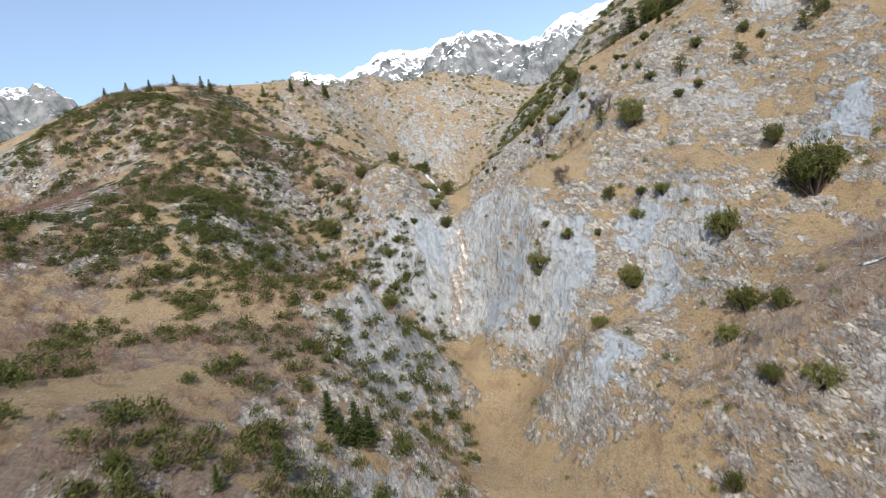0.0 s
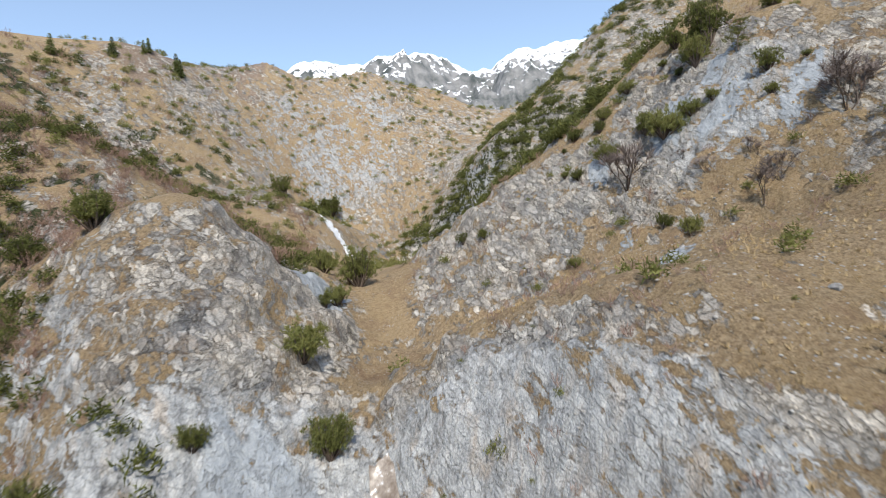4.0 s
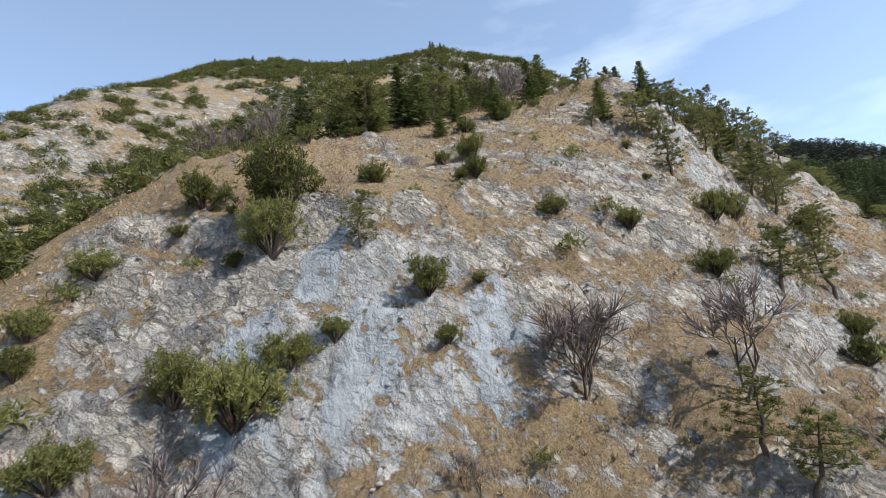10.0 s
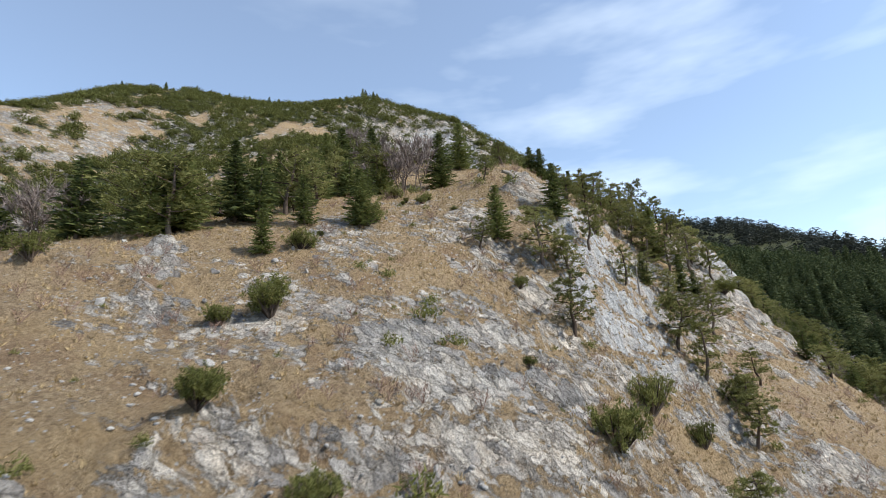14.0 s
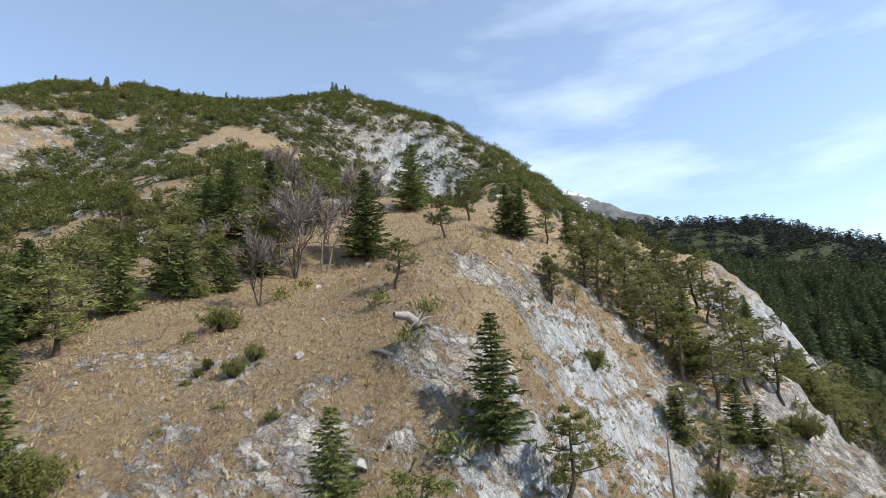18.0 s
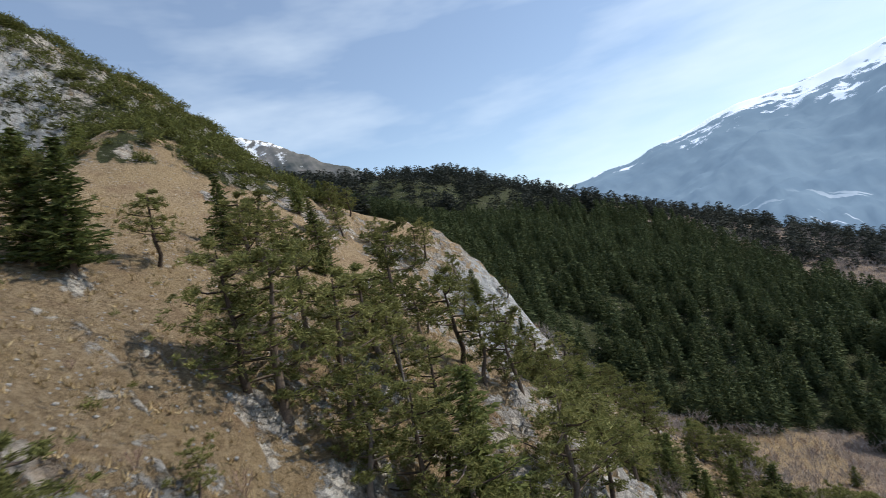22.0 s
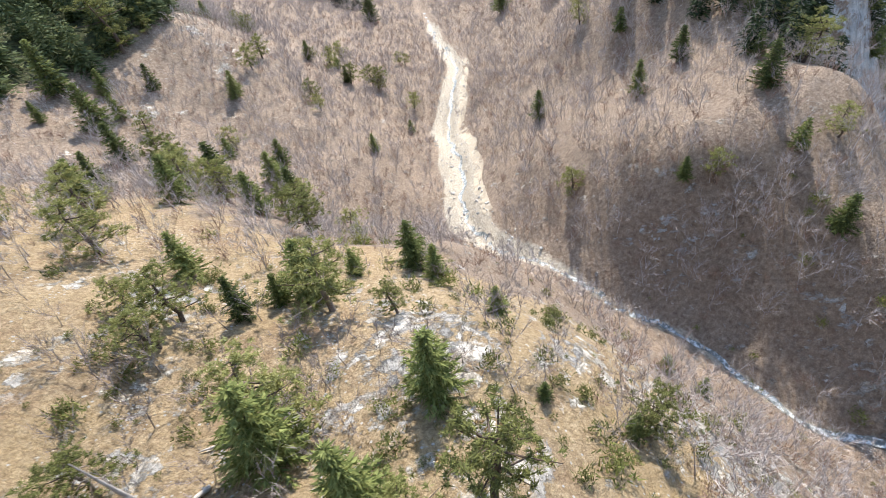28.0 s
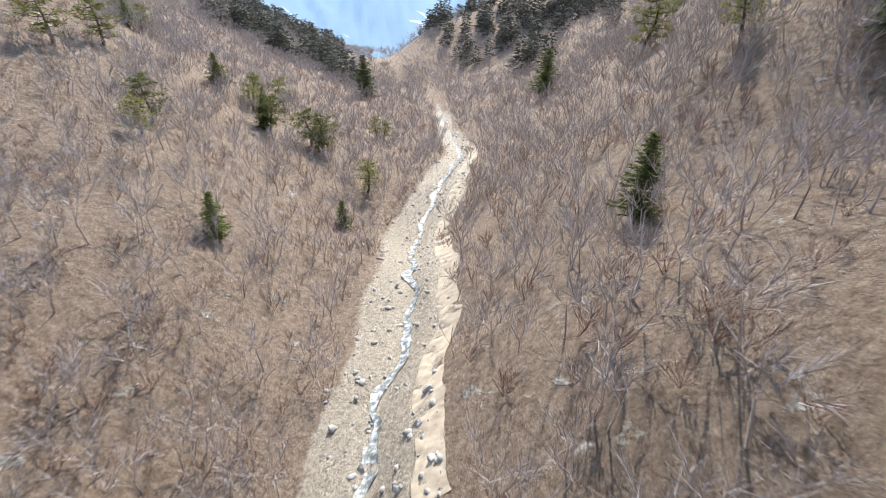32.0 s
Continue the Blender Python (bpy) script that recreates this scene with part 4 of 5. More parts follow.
# ---- distance ----
def far_material(name, low, high, snow_from, snow_full, haze_glow, haze_glow_strength, snow_size, fields=False, lie=0.0):
    """Far slopes: woods and rock, snow on the heights, blue emission as haze."""
    m, nt, bsdf = node_material(name)
    geo = nt.nodes.new("ShaderNodeNewGeometry").outputs["Position"]
    sep = nt.nodes.new("ShaderNodeSeparateXYZ")
    nt.links.new(geo, sep.inputs["Vector"])
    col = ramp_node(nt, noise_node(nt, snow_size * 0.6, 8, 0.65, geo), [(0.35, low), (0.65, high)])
    r = nt.nodes.new("ShaderNodeMapRange")
    r.inputs["From Min"].default_value, r.inputs["From Max"].default_value = snow_from, snow_full
    nt.links.new(sep.outputs["Z"], r.inputs["Value"])
    patchy = noise_node(nt, snow_size, 9, 0.68, geo)
    amount = math_node(nt, "ADD", math_node(nt, "SUBTRACT", patchy, 0.5), math_node(nt, "MULTIPLY", math_node(nt, "SUBTRACT", r.outputs["Result"], 0.5), 0.5))
    nrm = nt.nodes.new("ShaderNodeSeparateXYZ")
    nt.links.new(nt.nodes.new("ShaderNodeNewGeometry").outputs["Normal"], nrm.inputs["Vector"])
    amount = math_node(nt, "ADD", amount, math_node(nt, "MULTIPLY", math_node(nt, "SUBTRACT", nrm.outputs["Z"], 0.84), lie))
    snow = ramp_node(nt, amount, [(0.0, (0, 0, 0)), (0.035, (1, 1, 1))])
    col = mix_node(nt, snow, col, (0.86, 0.88, 0.92))
    if fields:
        st = nt.nodes.new("ShaderNodeMapping")
        st.inputs["Scale"].default_value = (0.0016, 0.011, 0.0)
        st.inputs["Rotation"].default_value = (0, 0, radians(-28))
        nt.links.new(geo, st.inputs["Vector"])
        flat = ramp_node(nt, math_node(nt, "MULTIPLY", sep.outputs["Z"], 0.001), [(0.0, (1, 1, 1)), (0.16, (0, 0, 0))])
        strips = ramp_node(nt, noise_node(nt, 1.6, 4, 0.5, st.outputs["Vector"]), [(0.635, (0, 0, 0)), (0.65, (1, 1, 1))])
        col = mix_node(nt, mix_node(nt, 1.0, strips, flat, "MULTIPLY"), col, (0.9, 0.92, 0.95))
    nt.links.new(col, bsdf.inputs["Base Color"])
    bsdf.inputs["Roughness"].default_value = 0.95
    bsdf.inputs["Specular IOR Level"].default_value = 0.0
    # constant blue emission stands in for light scattered by the air
    bsdf.inputs["Emission Color"].default_value = (*haze_glow, 1)
    bsdf.inputs["Emission Strength"].default_value = haze_glow_strength
    return m


def mountain(name, crest, depth, foot, material, label, rows, steps, seed, jag, toward=(150, 60)):
    """A range: its crest line, slopes that fall towards the valley by depth to the foot height, and a back."""
    crest = np.array(crest, float)
    run = np.r_[0, np.cumsum(np.hypot(*np.diff(crest[:, :2], axis=0).T))]
    s = np.linspace(0, run[-1], steps)
    cx, cy, cz = (np.interp(s, run, crest[:, k]) for k in range(3))
    cz = cz + jag * rough(s, s * 0 + 3.3, run[-1] / 9, 5, seed, 0.55)
    aim = unit(np.c_[toward[0] - cx, toward[1] - cy])
    t = np.linspace(-0.25, 1, rows)
    S, T = np.meshgrid(s, t)
    X, Y = cx + aim[:, 0] * T * depth, cy + aim[:, 1] * T * depth
    fall = np.abs(T) ** 0.9
    Z = cz * (1 - fall) + foot * fall + jag * 1.6 * rough(S, T * depth, run[-1] / 11, 6, seed + 5, 0.55) * np.clip(np.abs(T) * 5, 0, 1)
    v = np.stack([X, Y, Z], 2).reshape(-1, 3)
    i = np.arange(rows * steps).reshape(rows, steps)
    a, b, c, d = i[:-1, :-1].ravel(), i[:-1, 1:].ravel(), i[1:, 1:].ravel(), i[1:, :-1].ravel()
    ob = new(name, raw_mesh(name, v, np.r_[np.c_[a, b, c], np.c_[a, c, d]], material, True))
    return tagged(ob, label, "mountain", kind="structure")


# each range carries some blue emission as added haze
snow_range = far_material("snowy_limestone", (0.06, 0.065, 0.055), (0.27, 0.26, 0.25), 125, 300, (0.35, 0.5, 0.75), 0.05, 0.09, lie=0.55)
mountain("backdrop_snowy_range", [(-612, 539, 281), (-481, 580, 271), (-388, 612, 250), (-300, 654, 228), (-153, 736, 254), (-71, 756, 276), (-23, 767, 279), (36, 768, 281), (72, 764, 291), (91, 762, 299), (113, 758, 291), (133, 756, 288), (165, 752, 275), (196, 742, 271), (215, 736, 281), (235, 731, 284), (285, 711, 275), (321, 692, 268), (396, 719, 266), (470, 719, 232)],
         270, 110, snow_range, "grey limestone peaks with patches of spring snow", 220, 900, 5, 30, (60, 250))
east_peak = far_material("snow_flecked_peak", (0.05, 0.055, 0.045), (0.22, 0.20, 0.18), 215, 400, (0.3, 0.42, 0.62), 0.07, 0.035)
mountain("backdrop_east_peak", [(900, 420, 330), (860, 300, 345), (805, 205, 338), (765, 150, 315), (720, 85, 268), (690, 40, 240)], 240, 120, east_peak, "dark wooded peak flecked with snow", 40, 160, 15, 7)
# blue base colours and strong emission paint in the valley's haze
hazy = far_material("haze_glow_mountainside", (0.07, 0.105, 0.14), (0.12, 0.16, 0.19), 380, 980, (0.36, 0.54, 0.78), 0.34, 0.006, True)
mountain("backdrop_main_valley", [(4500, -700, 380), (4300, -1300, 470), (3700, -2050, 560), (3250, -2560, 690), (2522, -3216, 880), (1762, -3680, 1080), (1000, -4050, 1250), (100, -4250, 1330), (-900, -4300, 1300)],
         3000, -150, hazy, "snowy mountainside above a broad valley, haze put in as blue glow", 80, 260, 25, 55)

# ---- patterns ----
spruces = [plant("spruce_tree", spruce_shapes(k, 0.8 + 0.12 * (k % 3), 0.38 + 0.1 * (k % 2)), bark_brown, spruce_green, "trunk", "crown") for k in (1, 2, 3, 4)]
pines = [plant("pine_tree", pine_shapes(10 + k, (0.16, 0.3, 0.22, 0.1)[k]), bark_brown, pine_green, "trunk", "crown") for k in range(4)]
shrubs = [plant("mountain_pine_shrub", shrub_shapes(20 + k, (0.75, 0.95, 0.6, 0.85)[k]), bark_brown, shrub_green, "wood", "foliage") for k in range(4)]
bares = [plant("bare_tree", bare_shapes(30 + k, (3, 5, 2, 4)[k], 4, 0.42), bark_brown, bare_grey, "trunk", "crown") for k in range(4)]


def light(shape, every, grow):
    """A sparser copy of foliage with larger blades, for plants far off."""
    v, f = shape
    t = v.reshape(-1, 3, 3)[::every]
    root = (t[:, :1] + t[:, 1:2]) / 2
    t = root + (t - root) * grow
    return t.reshape(-1, 3), np.arange(len(t) * 3).reshape(-1, 3)


def lighter(kind, shapes, every, grow, leaf_mat):
    return plant(kind, (shapes[0], light(shapes[1], every, grow)), bark_brown, leaf_mat, "trunk", "crown")


far_spruces = [lighter("spruce_tree", spruce_shapes(5 + k, 1.0, 0.3), 5, 1.9, spruce_green) for k in range(3)]
far_pines = [lighter("pine_tree", pine_shapes(15 + k, 0.15), 3, 1.6, pine_green) for k in range(3)]

# ---- trees and shrubs of the rocky shoulder: x, y, height ----
SHOULDER_SPRUCES = [(116.5, 206.9, 8.9), (100.9, 188.3, 7.1), (99, 194, 6.1), (105.4, 173.8, 6.8), (111.9, 167.2, 7.6), (147.1, 188.7, 13), (146.7, 202.9, 13), (146.2, 209.6, 13), (147, 213.8, 11.8), (166.5, 188, 12.6), (159.5, 171.3, 8.2), (158.8, 169.1, 8.1), (153.4, 149.2, 10.5), (94, 205.1, 8.8),
    (98.7, 202.3, 10.1), (90.9, 194.1, 4.8)]
SHOULDER_PINES = [(138.9, 164.8, 5), (125.1, 177.3, 4.5), (142.8, 218.3, 9.5), (137.9, 223, 7.5), (143.7, 225.1, 9.1), (136, 175.2, 4.8), (163.3, 177.5, 6.9), (154.5, 159.2, 9.5), (156.4, 155.8, 8.9), (112.4, 163.7, 5.8), (106.8, 166.6, 3.7), (115.6, 159.7, 4.9), (155.6, 142.7, 9.5), (158, 138.6, 7.5),
    (164.6, 141.5, 6.8), (140.8, 147.2, 5.8), (148.1, 142.8, 5.9), (166.3, 145.5, 7.9), (167, 150, 9.1)]
FACE_PINES = [(139.4, 144.4, 7), (113.8, 155.2, 6.5), (112.9, 152.9, 6.2), (113.3, 149.4, 3.9), (129, 142.6, 4.9), (107.9, 150.4, 5.5), (58.2, 190, 3.8), (57.1, 169.2, 4), (56.2, 167.7, 4.3), (78.9, 162.1, 5.5), (111.1, 149.6, 4.6), (99.3, 166.7, 5.9), (93.2, 154.1, 6.3), (102.6, 175.5, 3.5),
    (105.2, 169.1, 7), (105.6, 166.4, 4.6)]
FACE_SHRUBS = [(60.3, 204.7, 3.9), (56.3, 195.6, 4.1), (70.7, 178.9, 2.4), (72.5, 173.2, 2.1), (86.4, 164.8, 3.9), (49.5, 197, 3.2), (52.9, 192.3, 3.1), (54.2, 190.1, 1.7), (57.4, 184.5, 1.6), (58.3, 185.8, 2.8), (53.8, 208, 3), (49.5, 208.1, 2.5), (46.2, 211.8, 2.9), (47.7, 206.2, 2.1),
    (45, 199.5, 3.3), (42, 202.4, 1.9), (40.8, 204.2, 1.3), (55.6, 198, 1.1), (58.2, 205, 1.5), (70.8, 185, 2.2), (59.4, 201.3, 1), (43.2, 209.2, 0.9), (72.9, 167.7, 3.3), (82.2, 188, 3.3)]
FACE_SHRUBS_HIGH = [(70.9, 185.1, 1.6), (83.7, 189.1, 1.5), (65.3, 192.1, 2.5), (81.1, 157.1, 2.7), (76.1, 158.3, 3), (112.8, 149.6, 3.5), (60.8, 183.1, 1), (55.7, 197.9, 1), (144.5, 274.2, 3.6), (80, 207.1, 2.6), (93.2, 191.3, 2.9), (101.9, 187.8, 3.6), (100.6, 171.5, 1.6), (97.9, 161, 3.6),
    (73.8, 186.9, 2), (80.2, 190.7, 1.9), (88, 170.4, 1), (100.2, 156.8, 2.4), (36.3, 192.8, 1.8), (43.9, 186, 2), (28.9, 206.7, 2), (26.5, 209.7, 1.8)]
SHOULDER_SHRUBS = [(119.6, 190.3, 3), (114.7, 184, 1.5), (112.6, 186.8, 0.8), (113.3, 186.5, 0.8), (109.6, 179.4, 0.9), (97.4, 191.3, 0.8), (134.5, 161.3, 2.5), (140.5, 150.3, 3), (153.4, 138.4, 3.9), (112.8, 184.2, 1.6), (111.7, 186.9, 0.7)]
GORGE_SHRUBS = [(-11.9, 169.9, 3.9), (-13, 158, 5.2), (-11.5, 163.8, 3.6), (-30.3, 186.3, 6.4), (-28.9, 205.4, 5.7), (-18.9, 200.1, 5.5), (-36.8, 213, 5.3), (-15, 175.3, 2.1), (4.3, 186.3, 5.6), (6.7, 177.3, 4.3), (-9, 171.6, 3), (-7.6, 166.4, 2.3), (-23.8, 177.2, 2), (-3.2, 175.2, 2.5),
    (-5, 160.1, 2.1), (-24.4, 192, 2.8), (-15.7, 153.4, 3.7), (-36.7, 206.2, 2.5), (5.3, 225.2, 5.2), (10.9, 216.6, 6.2), (7.5, 207.1, 4.1), (6.1, 204.7, 2.3), (4.7, 357.2, 11.3), (-11.4, 335.7, 8)]
CLIFF_SHRUBS = [(27.7, 146.1, 6.2), (46.1, 132.3, 5.2), (35.6, 143.9, 3.6), (48.9, 147.8, 3.8), (55.8, 144.1, 3), (58.9, 139.2, 3.8), (52.8, 141.6, 3.6), (61.7, 159.3, 8.6), (31.4, 148.1, 2.1), (42.8, 142.1, 2.1), (45, 183, 2.5), (59.1, 196.2, 6.4), (49.7, 193.3, 5), (27.1, 145.6, 2.5),
    (63.6, 122.3, 7.5), (59.9, 101.4, 4.2), (57.8, 108.5, 6.5), (82.2, 120.2, 13.1), (89.1, 121.9, 6), (86.1, 136.4, 5.4), (56, 88, 5.6), (50.2, 90.6, 4), (51.7, 104.9, 4.7), (38.1, 83.7, 3.3), (45.8, 133, 5.1), (34.2, 125.1, 3.5), (23.8, 142.9, 4)]
SPUR_SPRUCES = [(-19, 90.9, 6.5), (-15.4, 91.6, 7.5), (-13.9, 94, 6.4), (-21.7, 73, 5.1), (-26, 66.1, 3), (-17.5, 89.8, 5.2)]
FACE_BARE = [(58.9, 177.3, 7.2), (44.4, 194.1, 7.1), (52.5, 182.7, 2.2), (53.3, 179.7, 3.4), (49.4, 189.7, 1.6), (60, 177.1, 5.7), (50, 178.3, 4.9), (49.8, 186.4, 2.6), (52.9, 182.1, 1.8), (39, 154.1, 6.5), (60.2, 169.1, 8)]
CREST_BARE = [(138.6, 194.4, 13), (142.2, 192.3, 13), (141.2, 198.4, 12), (140.2, 208.3, 7.4), (159.2, 194.8, 11.7), (125.7, 190.8, 9), (155.3, 210.3, 7.6), (154.6, 202.8, 10.9), (170.1, 216.3, 9.9), (88, 224, 8), (90, 230, 9), (83, 228, 6.5), (91, 221, 8.8), (90, 215, 7),
    (77, 229, 5), (80, 221, 7), (86, 226, 8), (94, 224, 8), (96, 230, 9), (101, 232, 8), (84, 233, 7)]
RIDGE_PINES = [(152, 155.9, 6.5), (161.1, 151.2, 6.4), (153.1, 152.9, 7.1), (164.2, 144.6, 6.2), (150.8, 150.9, 8.3), (158.5, 141.8, 7), (198.9, 121.8, 9.5), (220.5, 138.4, 8.2), (227.1, 130.8, 7.5), (220.6, 127, 7), (154.3, 160.8, 7.9), (161, 157.7, 7), (146.9, 162.5, 2.3), (138.6, 164.8, 4.4),
    (160.2, 170.6, 6.9), (163.8, 165.8, 5.1), (223.9, 140.6, 5.8), (226.1, 133.2, 6.7), (225.8, 125.6, 6.4), (204.4, 151.1, 5.8), (191.9, 145.1, 5.9), (192.6, 153.8, 6.7), (201.3, 158.5, 5.9), (202.9, 161.8, 5.2), (172, 146.5, 3.8), (165.7, 142.3, 2.6)]
SLOPE_TREES = [(152.6, 115.5, 5.9), (147.4, 102.6, 6.4), (135.3, 105.7, 5), (125.6, 100.1, 3.6), (142, 77.1, 5.5), (162, 112.7, 7), (164.8, 125.2, 2.2), (174.6, 113.5, 4.4), (174, 106.7, 5.6), (156.4, 110.9, 4.7),
               (141.4, 106.5, 5.8), (139.2, 107.6, 4), (158.3, 90, 4.8), (149.4, 85.8, 6), (172.9, 127.6, 5.3), (172.6, 132.8, 3.4), (166.7, 129.6, 2.7), (190.4, 126, 5.7), (184.4, 125.1, 6.2), (183.6, 111, 4.8),
               (185.2, 80.2, 6.6), (176, 72, 6.2), (164.5, 59.8, 6.4), (207.1, 101.1, 6.6), (213.8, 103.4, 6.6), (186.3, 97.7, 6.9), (170.7, 107, 5.5)]
VALLEY_TREES = [(193.4, 40.2, 7.2), (184.3, 46.1, 6.8), (180, 47, 7.6), (174.9, 47.7, 8.5), (170.2, 55.7, 7), (170.7, 38, 6.6), (165, 45.4, 7.9), (155.8, 50.8, 5.9), (152.4, 58.8, 4.6), (147, 45.9, 2.8), (156.4, 65.9, 6.1), (181.6, 65.1, 6.5), (160.8, 83, 4.7), (158.2, 93.3, 4),
    (154, 89, 4.1), (151.8, 86.8, 3.3), (147.2, 88.4, 6.1), (147.1, 80.4, 3), (139.6, 79.8, 4.4), (147.6, 99.8, 5.7), (138.4, 98.9, 5.6), (134.1, 89.2, 2.7), (141.8, 89.4, 2.9), (126.7, 100.5, 2.4), (131.9, 98.9, 1.6), (129.1, 86.7, 2), (112, 84.1, 3.2), (115.3, 81.4, 3.3),
    (161.7, 89.6, 3.1), (203.5, 27.8, 9.1)]
FAR_BANK_TREES = [(214.2, 19.7, 9.6), (210.2, -0.5, 11.5), (209.1, -12.3, 8.4), (94, 48.1, 6), (85.3, 40.8, 6.4), (73.3, 31.6, 6.1), (106.6, 56.6, 3.5), (102.9, 58.1, 4.1), (106.2, 32.4, 5.7), (98, 27.2, 5.7), (83.7, 30.4, 5.3), (86.9, 26.2, 4.6), (121.1, 18.1, 5.7), (119.7, 45.9, 4.6),
    (92.9, 69.4, 5.2), (120.9, -72.6, 9.7), (108.8, -40.3, 8), (172.4, -112, 11.8), (181.5, -38.7, 5.1), (178, 52, 7), (187, 56, 6), (173, 62, 6.5), (163, 56, 5.5)]

for k, (x, y, h) in enumerate(SHOULDER_SPRUCES):
    stand(spruces[k % 4], x, y, h, 1.1, "dark green spruce standing on the grassy shoulder", "tree", "spruces on the shoulder")
for k, (x, y, h) in enumerate(SHOULDER_PINES):
    stand(pines[k % 4], x, y, h, 1.0, "olive green pine with a bare lower stem", "tree", "pines on the shoulder", 0.06)
for k, (x, y, h) in enumerate(FACE_PINES):
    stand(pines[(k + 1) % 4], x, y, h, 1.15, "small pine clinging to the limestone face", "tree", "pines on the rock face", 0.1)
for k, (x, y, h) in enumerate(FACE_SHRUBS + FACE_SHRUBS_HIGH + SHOULDER_SHRUBS):
    stand(shrubs[k % 4], x, y, h, 0.8, "dense dark green mountain pine shrub among rocks", "shrub", "shrubs on the rock face", 0.15)
for k, (x, y, h) in enumerate(GORGE_SHRUBS + CLIFF_SHRUBS):
    stand(shrubs[(k + 2) % 4], x, y, h, 0.75, "dark green shrub growing from the gorge cliffs", "shrub", "shrubs in the gorge", 0.15)
for k, (x, y, h) in enumerate(SPUR_SPRUCES):
    stand(spruces[k % 4], x, y, h, 1.2, "green spruce standing on the rocky spur", "tree", "spruces on the spur")
for k, (x, y, h) in enumerate(FACE_BARE):
    stand(bares[k % 4], x, y, h, 1.15, "leafless many-stemmed grey tree on a stony slope", "tree", "bare trees on the rock face")
for k, (x, y, h) in enumerate(CREST_BARE):
    stand(bares[(k + 1) % 4], x, y, h, 0.95, "leafless mauve-grey tree at the edge of the meadow", "tree", "bare trees by the meadow")
for k, (x, y, h) in enumerate(RIDGE_PINES):
    stand(pines[(k + 2) % 4], x, y, h, 1.0, "olive pine leaning over the rocky edge", "tree", "pines at the rocky edge", 0.09)
for k, (x, y, h) in enumerate(SLOPE_TREES):
    stand((pines, spruces)[k % 3 == 1][k % 4], x, y, 1.2 * h, 1.25, "bushy green conifer on the sunny slope", "tree", "conifers on the slope", 0.05)
for k, (x, y, h) in enumerate(VALLEY_TREES + FAR_BANK_TREES):
    stand((spruces, pines)[k % 3 == 1][k % 4], x, y, 1.15 * h, 1.25, "green conifer among bare trees by the stream", "tree", "conifers in the valley", 0.05)

# more conifers that stand too thick to list: the dark grove above the meadow, the ridge and the slope below
rng = np.random.RandomState(7)


def grove(patterns, n, x0, x1, y0, y1, lo, hi, wide, label, group, keep=None):
    gx, gy = scatter(n, x0, x1, y0, y1, rng, keep)
    for k in range(len(gx)):
        stand(patterns[k % len(patterns)], float(gx[k]), float(gy[k]), float(rng.uniform(lo, hi)), wide, label, "tree", group, 0.04)


def grove_test(x, y):
    d, _ = to_line(x, y, [(84, 222), (104, 207), (122, 200), (140, 196), (160, 192)])
    return (d < 9) & (y > 198 - 0.06 * x)


def ridge_test(x, y):
    d, _ = to_line(x, y, [(140, 148), (156, 150), (176, 156), (200, 160), (224, 150), (240, 140)])
    return d < 7


def below_test(x, y):
    return (y < 130 - 0.05 * np.abs(x - 170)) & (y > 66 + 0.25 * (x - 150)) & (x + 0.5 * y > 208) & (rough(x, y, 12, 2, 13) > -0.12)


grove(far_spruces + far_pines, 40, 86, 185, 198, 236, 5.5, 9.5, 1.15, "dark conifer in the grove above the meadow", "grove conifers", grove_test)
grove(pines + spruces[:2], 26, 138, 245, 140, 168, 4.5, 8, 1.1, "olive pine along the rocky ridge", "ridge pines", ridge_test)
grove(pines + spruces[:1], 150, 145, 232, 66, 130, 4.0, 7.0, 1.3, "bushy pine on the sunny slope", "slope pines", below_test)
grove(far_spruces, 10, 176, 225, 185, 225, 4, 7, 1.1, "spruce on the upper mountainside", "upper spruces")
grove(spruces[:2] + far_pines, 46, 150, 235, -60, 60, 4, 7, 1.2, "lone conifer in the leafless wood", "valley conifers")
grove(far_spruces + far_pines, 60, 45, 118, -120, 60, 4, 8, 1.2, "lone conifer in the leafless wood", "valley conifers", lambda x, y: x < 112 - 0.2 * np.abs(y))


def skyline(n, places, lo, hi, label):
    for k in range(n):
        q = k / (n - 1) * (len(places) - 1)
        j = min(int(q), len(places) - 2)
        (ax, ay), (bx, by) = places[j], places[j + 1]
        x, y = ax + (bx - ax) * (q - j) + rng.normal(0, 3), ay + (by - ay) * (q - j) + rng.normal(0, 3)
        stand(far_spruces[k % 3], float(x), float(y), float(rng.uniform(lo, hi)), 0.95, label, "tree", "skyline spruces")


skyline(24, [(262, 236), (266, 262), (263, 285), (256, 312)], 3.5, 6.5, "dark spruce on the mountain skyline")
skyline(9, [(251, 335), (246, 350), (240, 362)], 3.5, 6, "dark spruce on the mountain skyline")
skyline(14, [(-150, 292), (-115, 305), (-90, 312), (-62, 350), (-45, 356)], 5, 8, "dark spruce on the spur's crest")

# ---- plants past counting ----
spruce_l = [light(spruce_shapes(50 + k, 1.0, 0.22)[1], 9, 2.0) for k in range(3)]
spruce_xl = [light(spruce_shapes(60 + k, 1.0, 0.2)[1], 26, 3.1) for k in range(3)]
shrub_l = [light(shrub_shapes(70 + k, 0.8)[1], 47, 3.6) for k in range(3)]


def whole(shapes):
    return joined([shapes[0], shapes[1]])


bare_l = [whole(fuzzy_shapes(80 + k, 1, 95, 0.2, 0.3, 0.0075)) for k in range(6)]
brush_l = [fuzzy_shapes(90 + k, 2, 60, 0.02, 0.4, 0.016)[1] for k in range(4)]


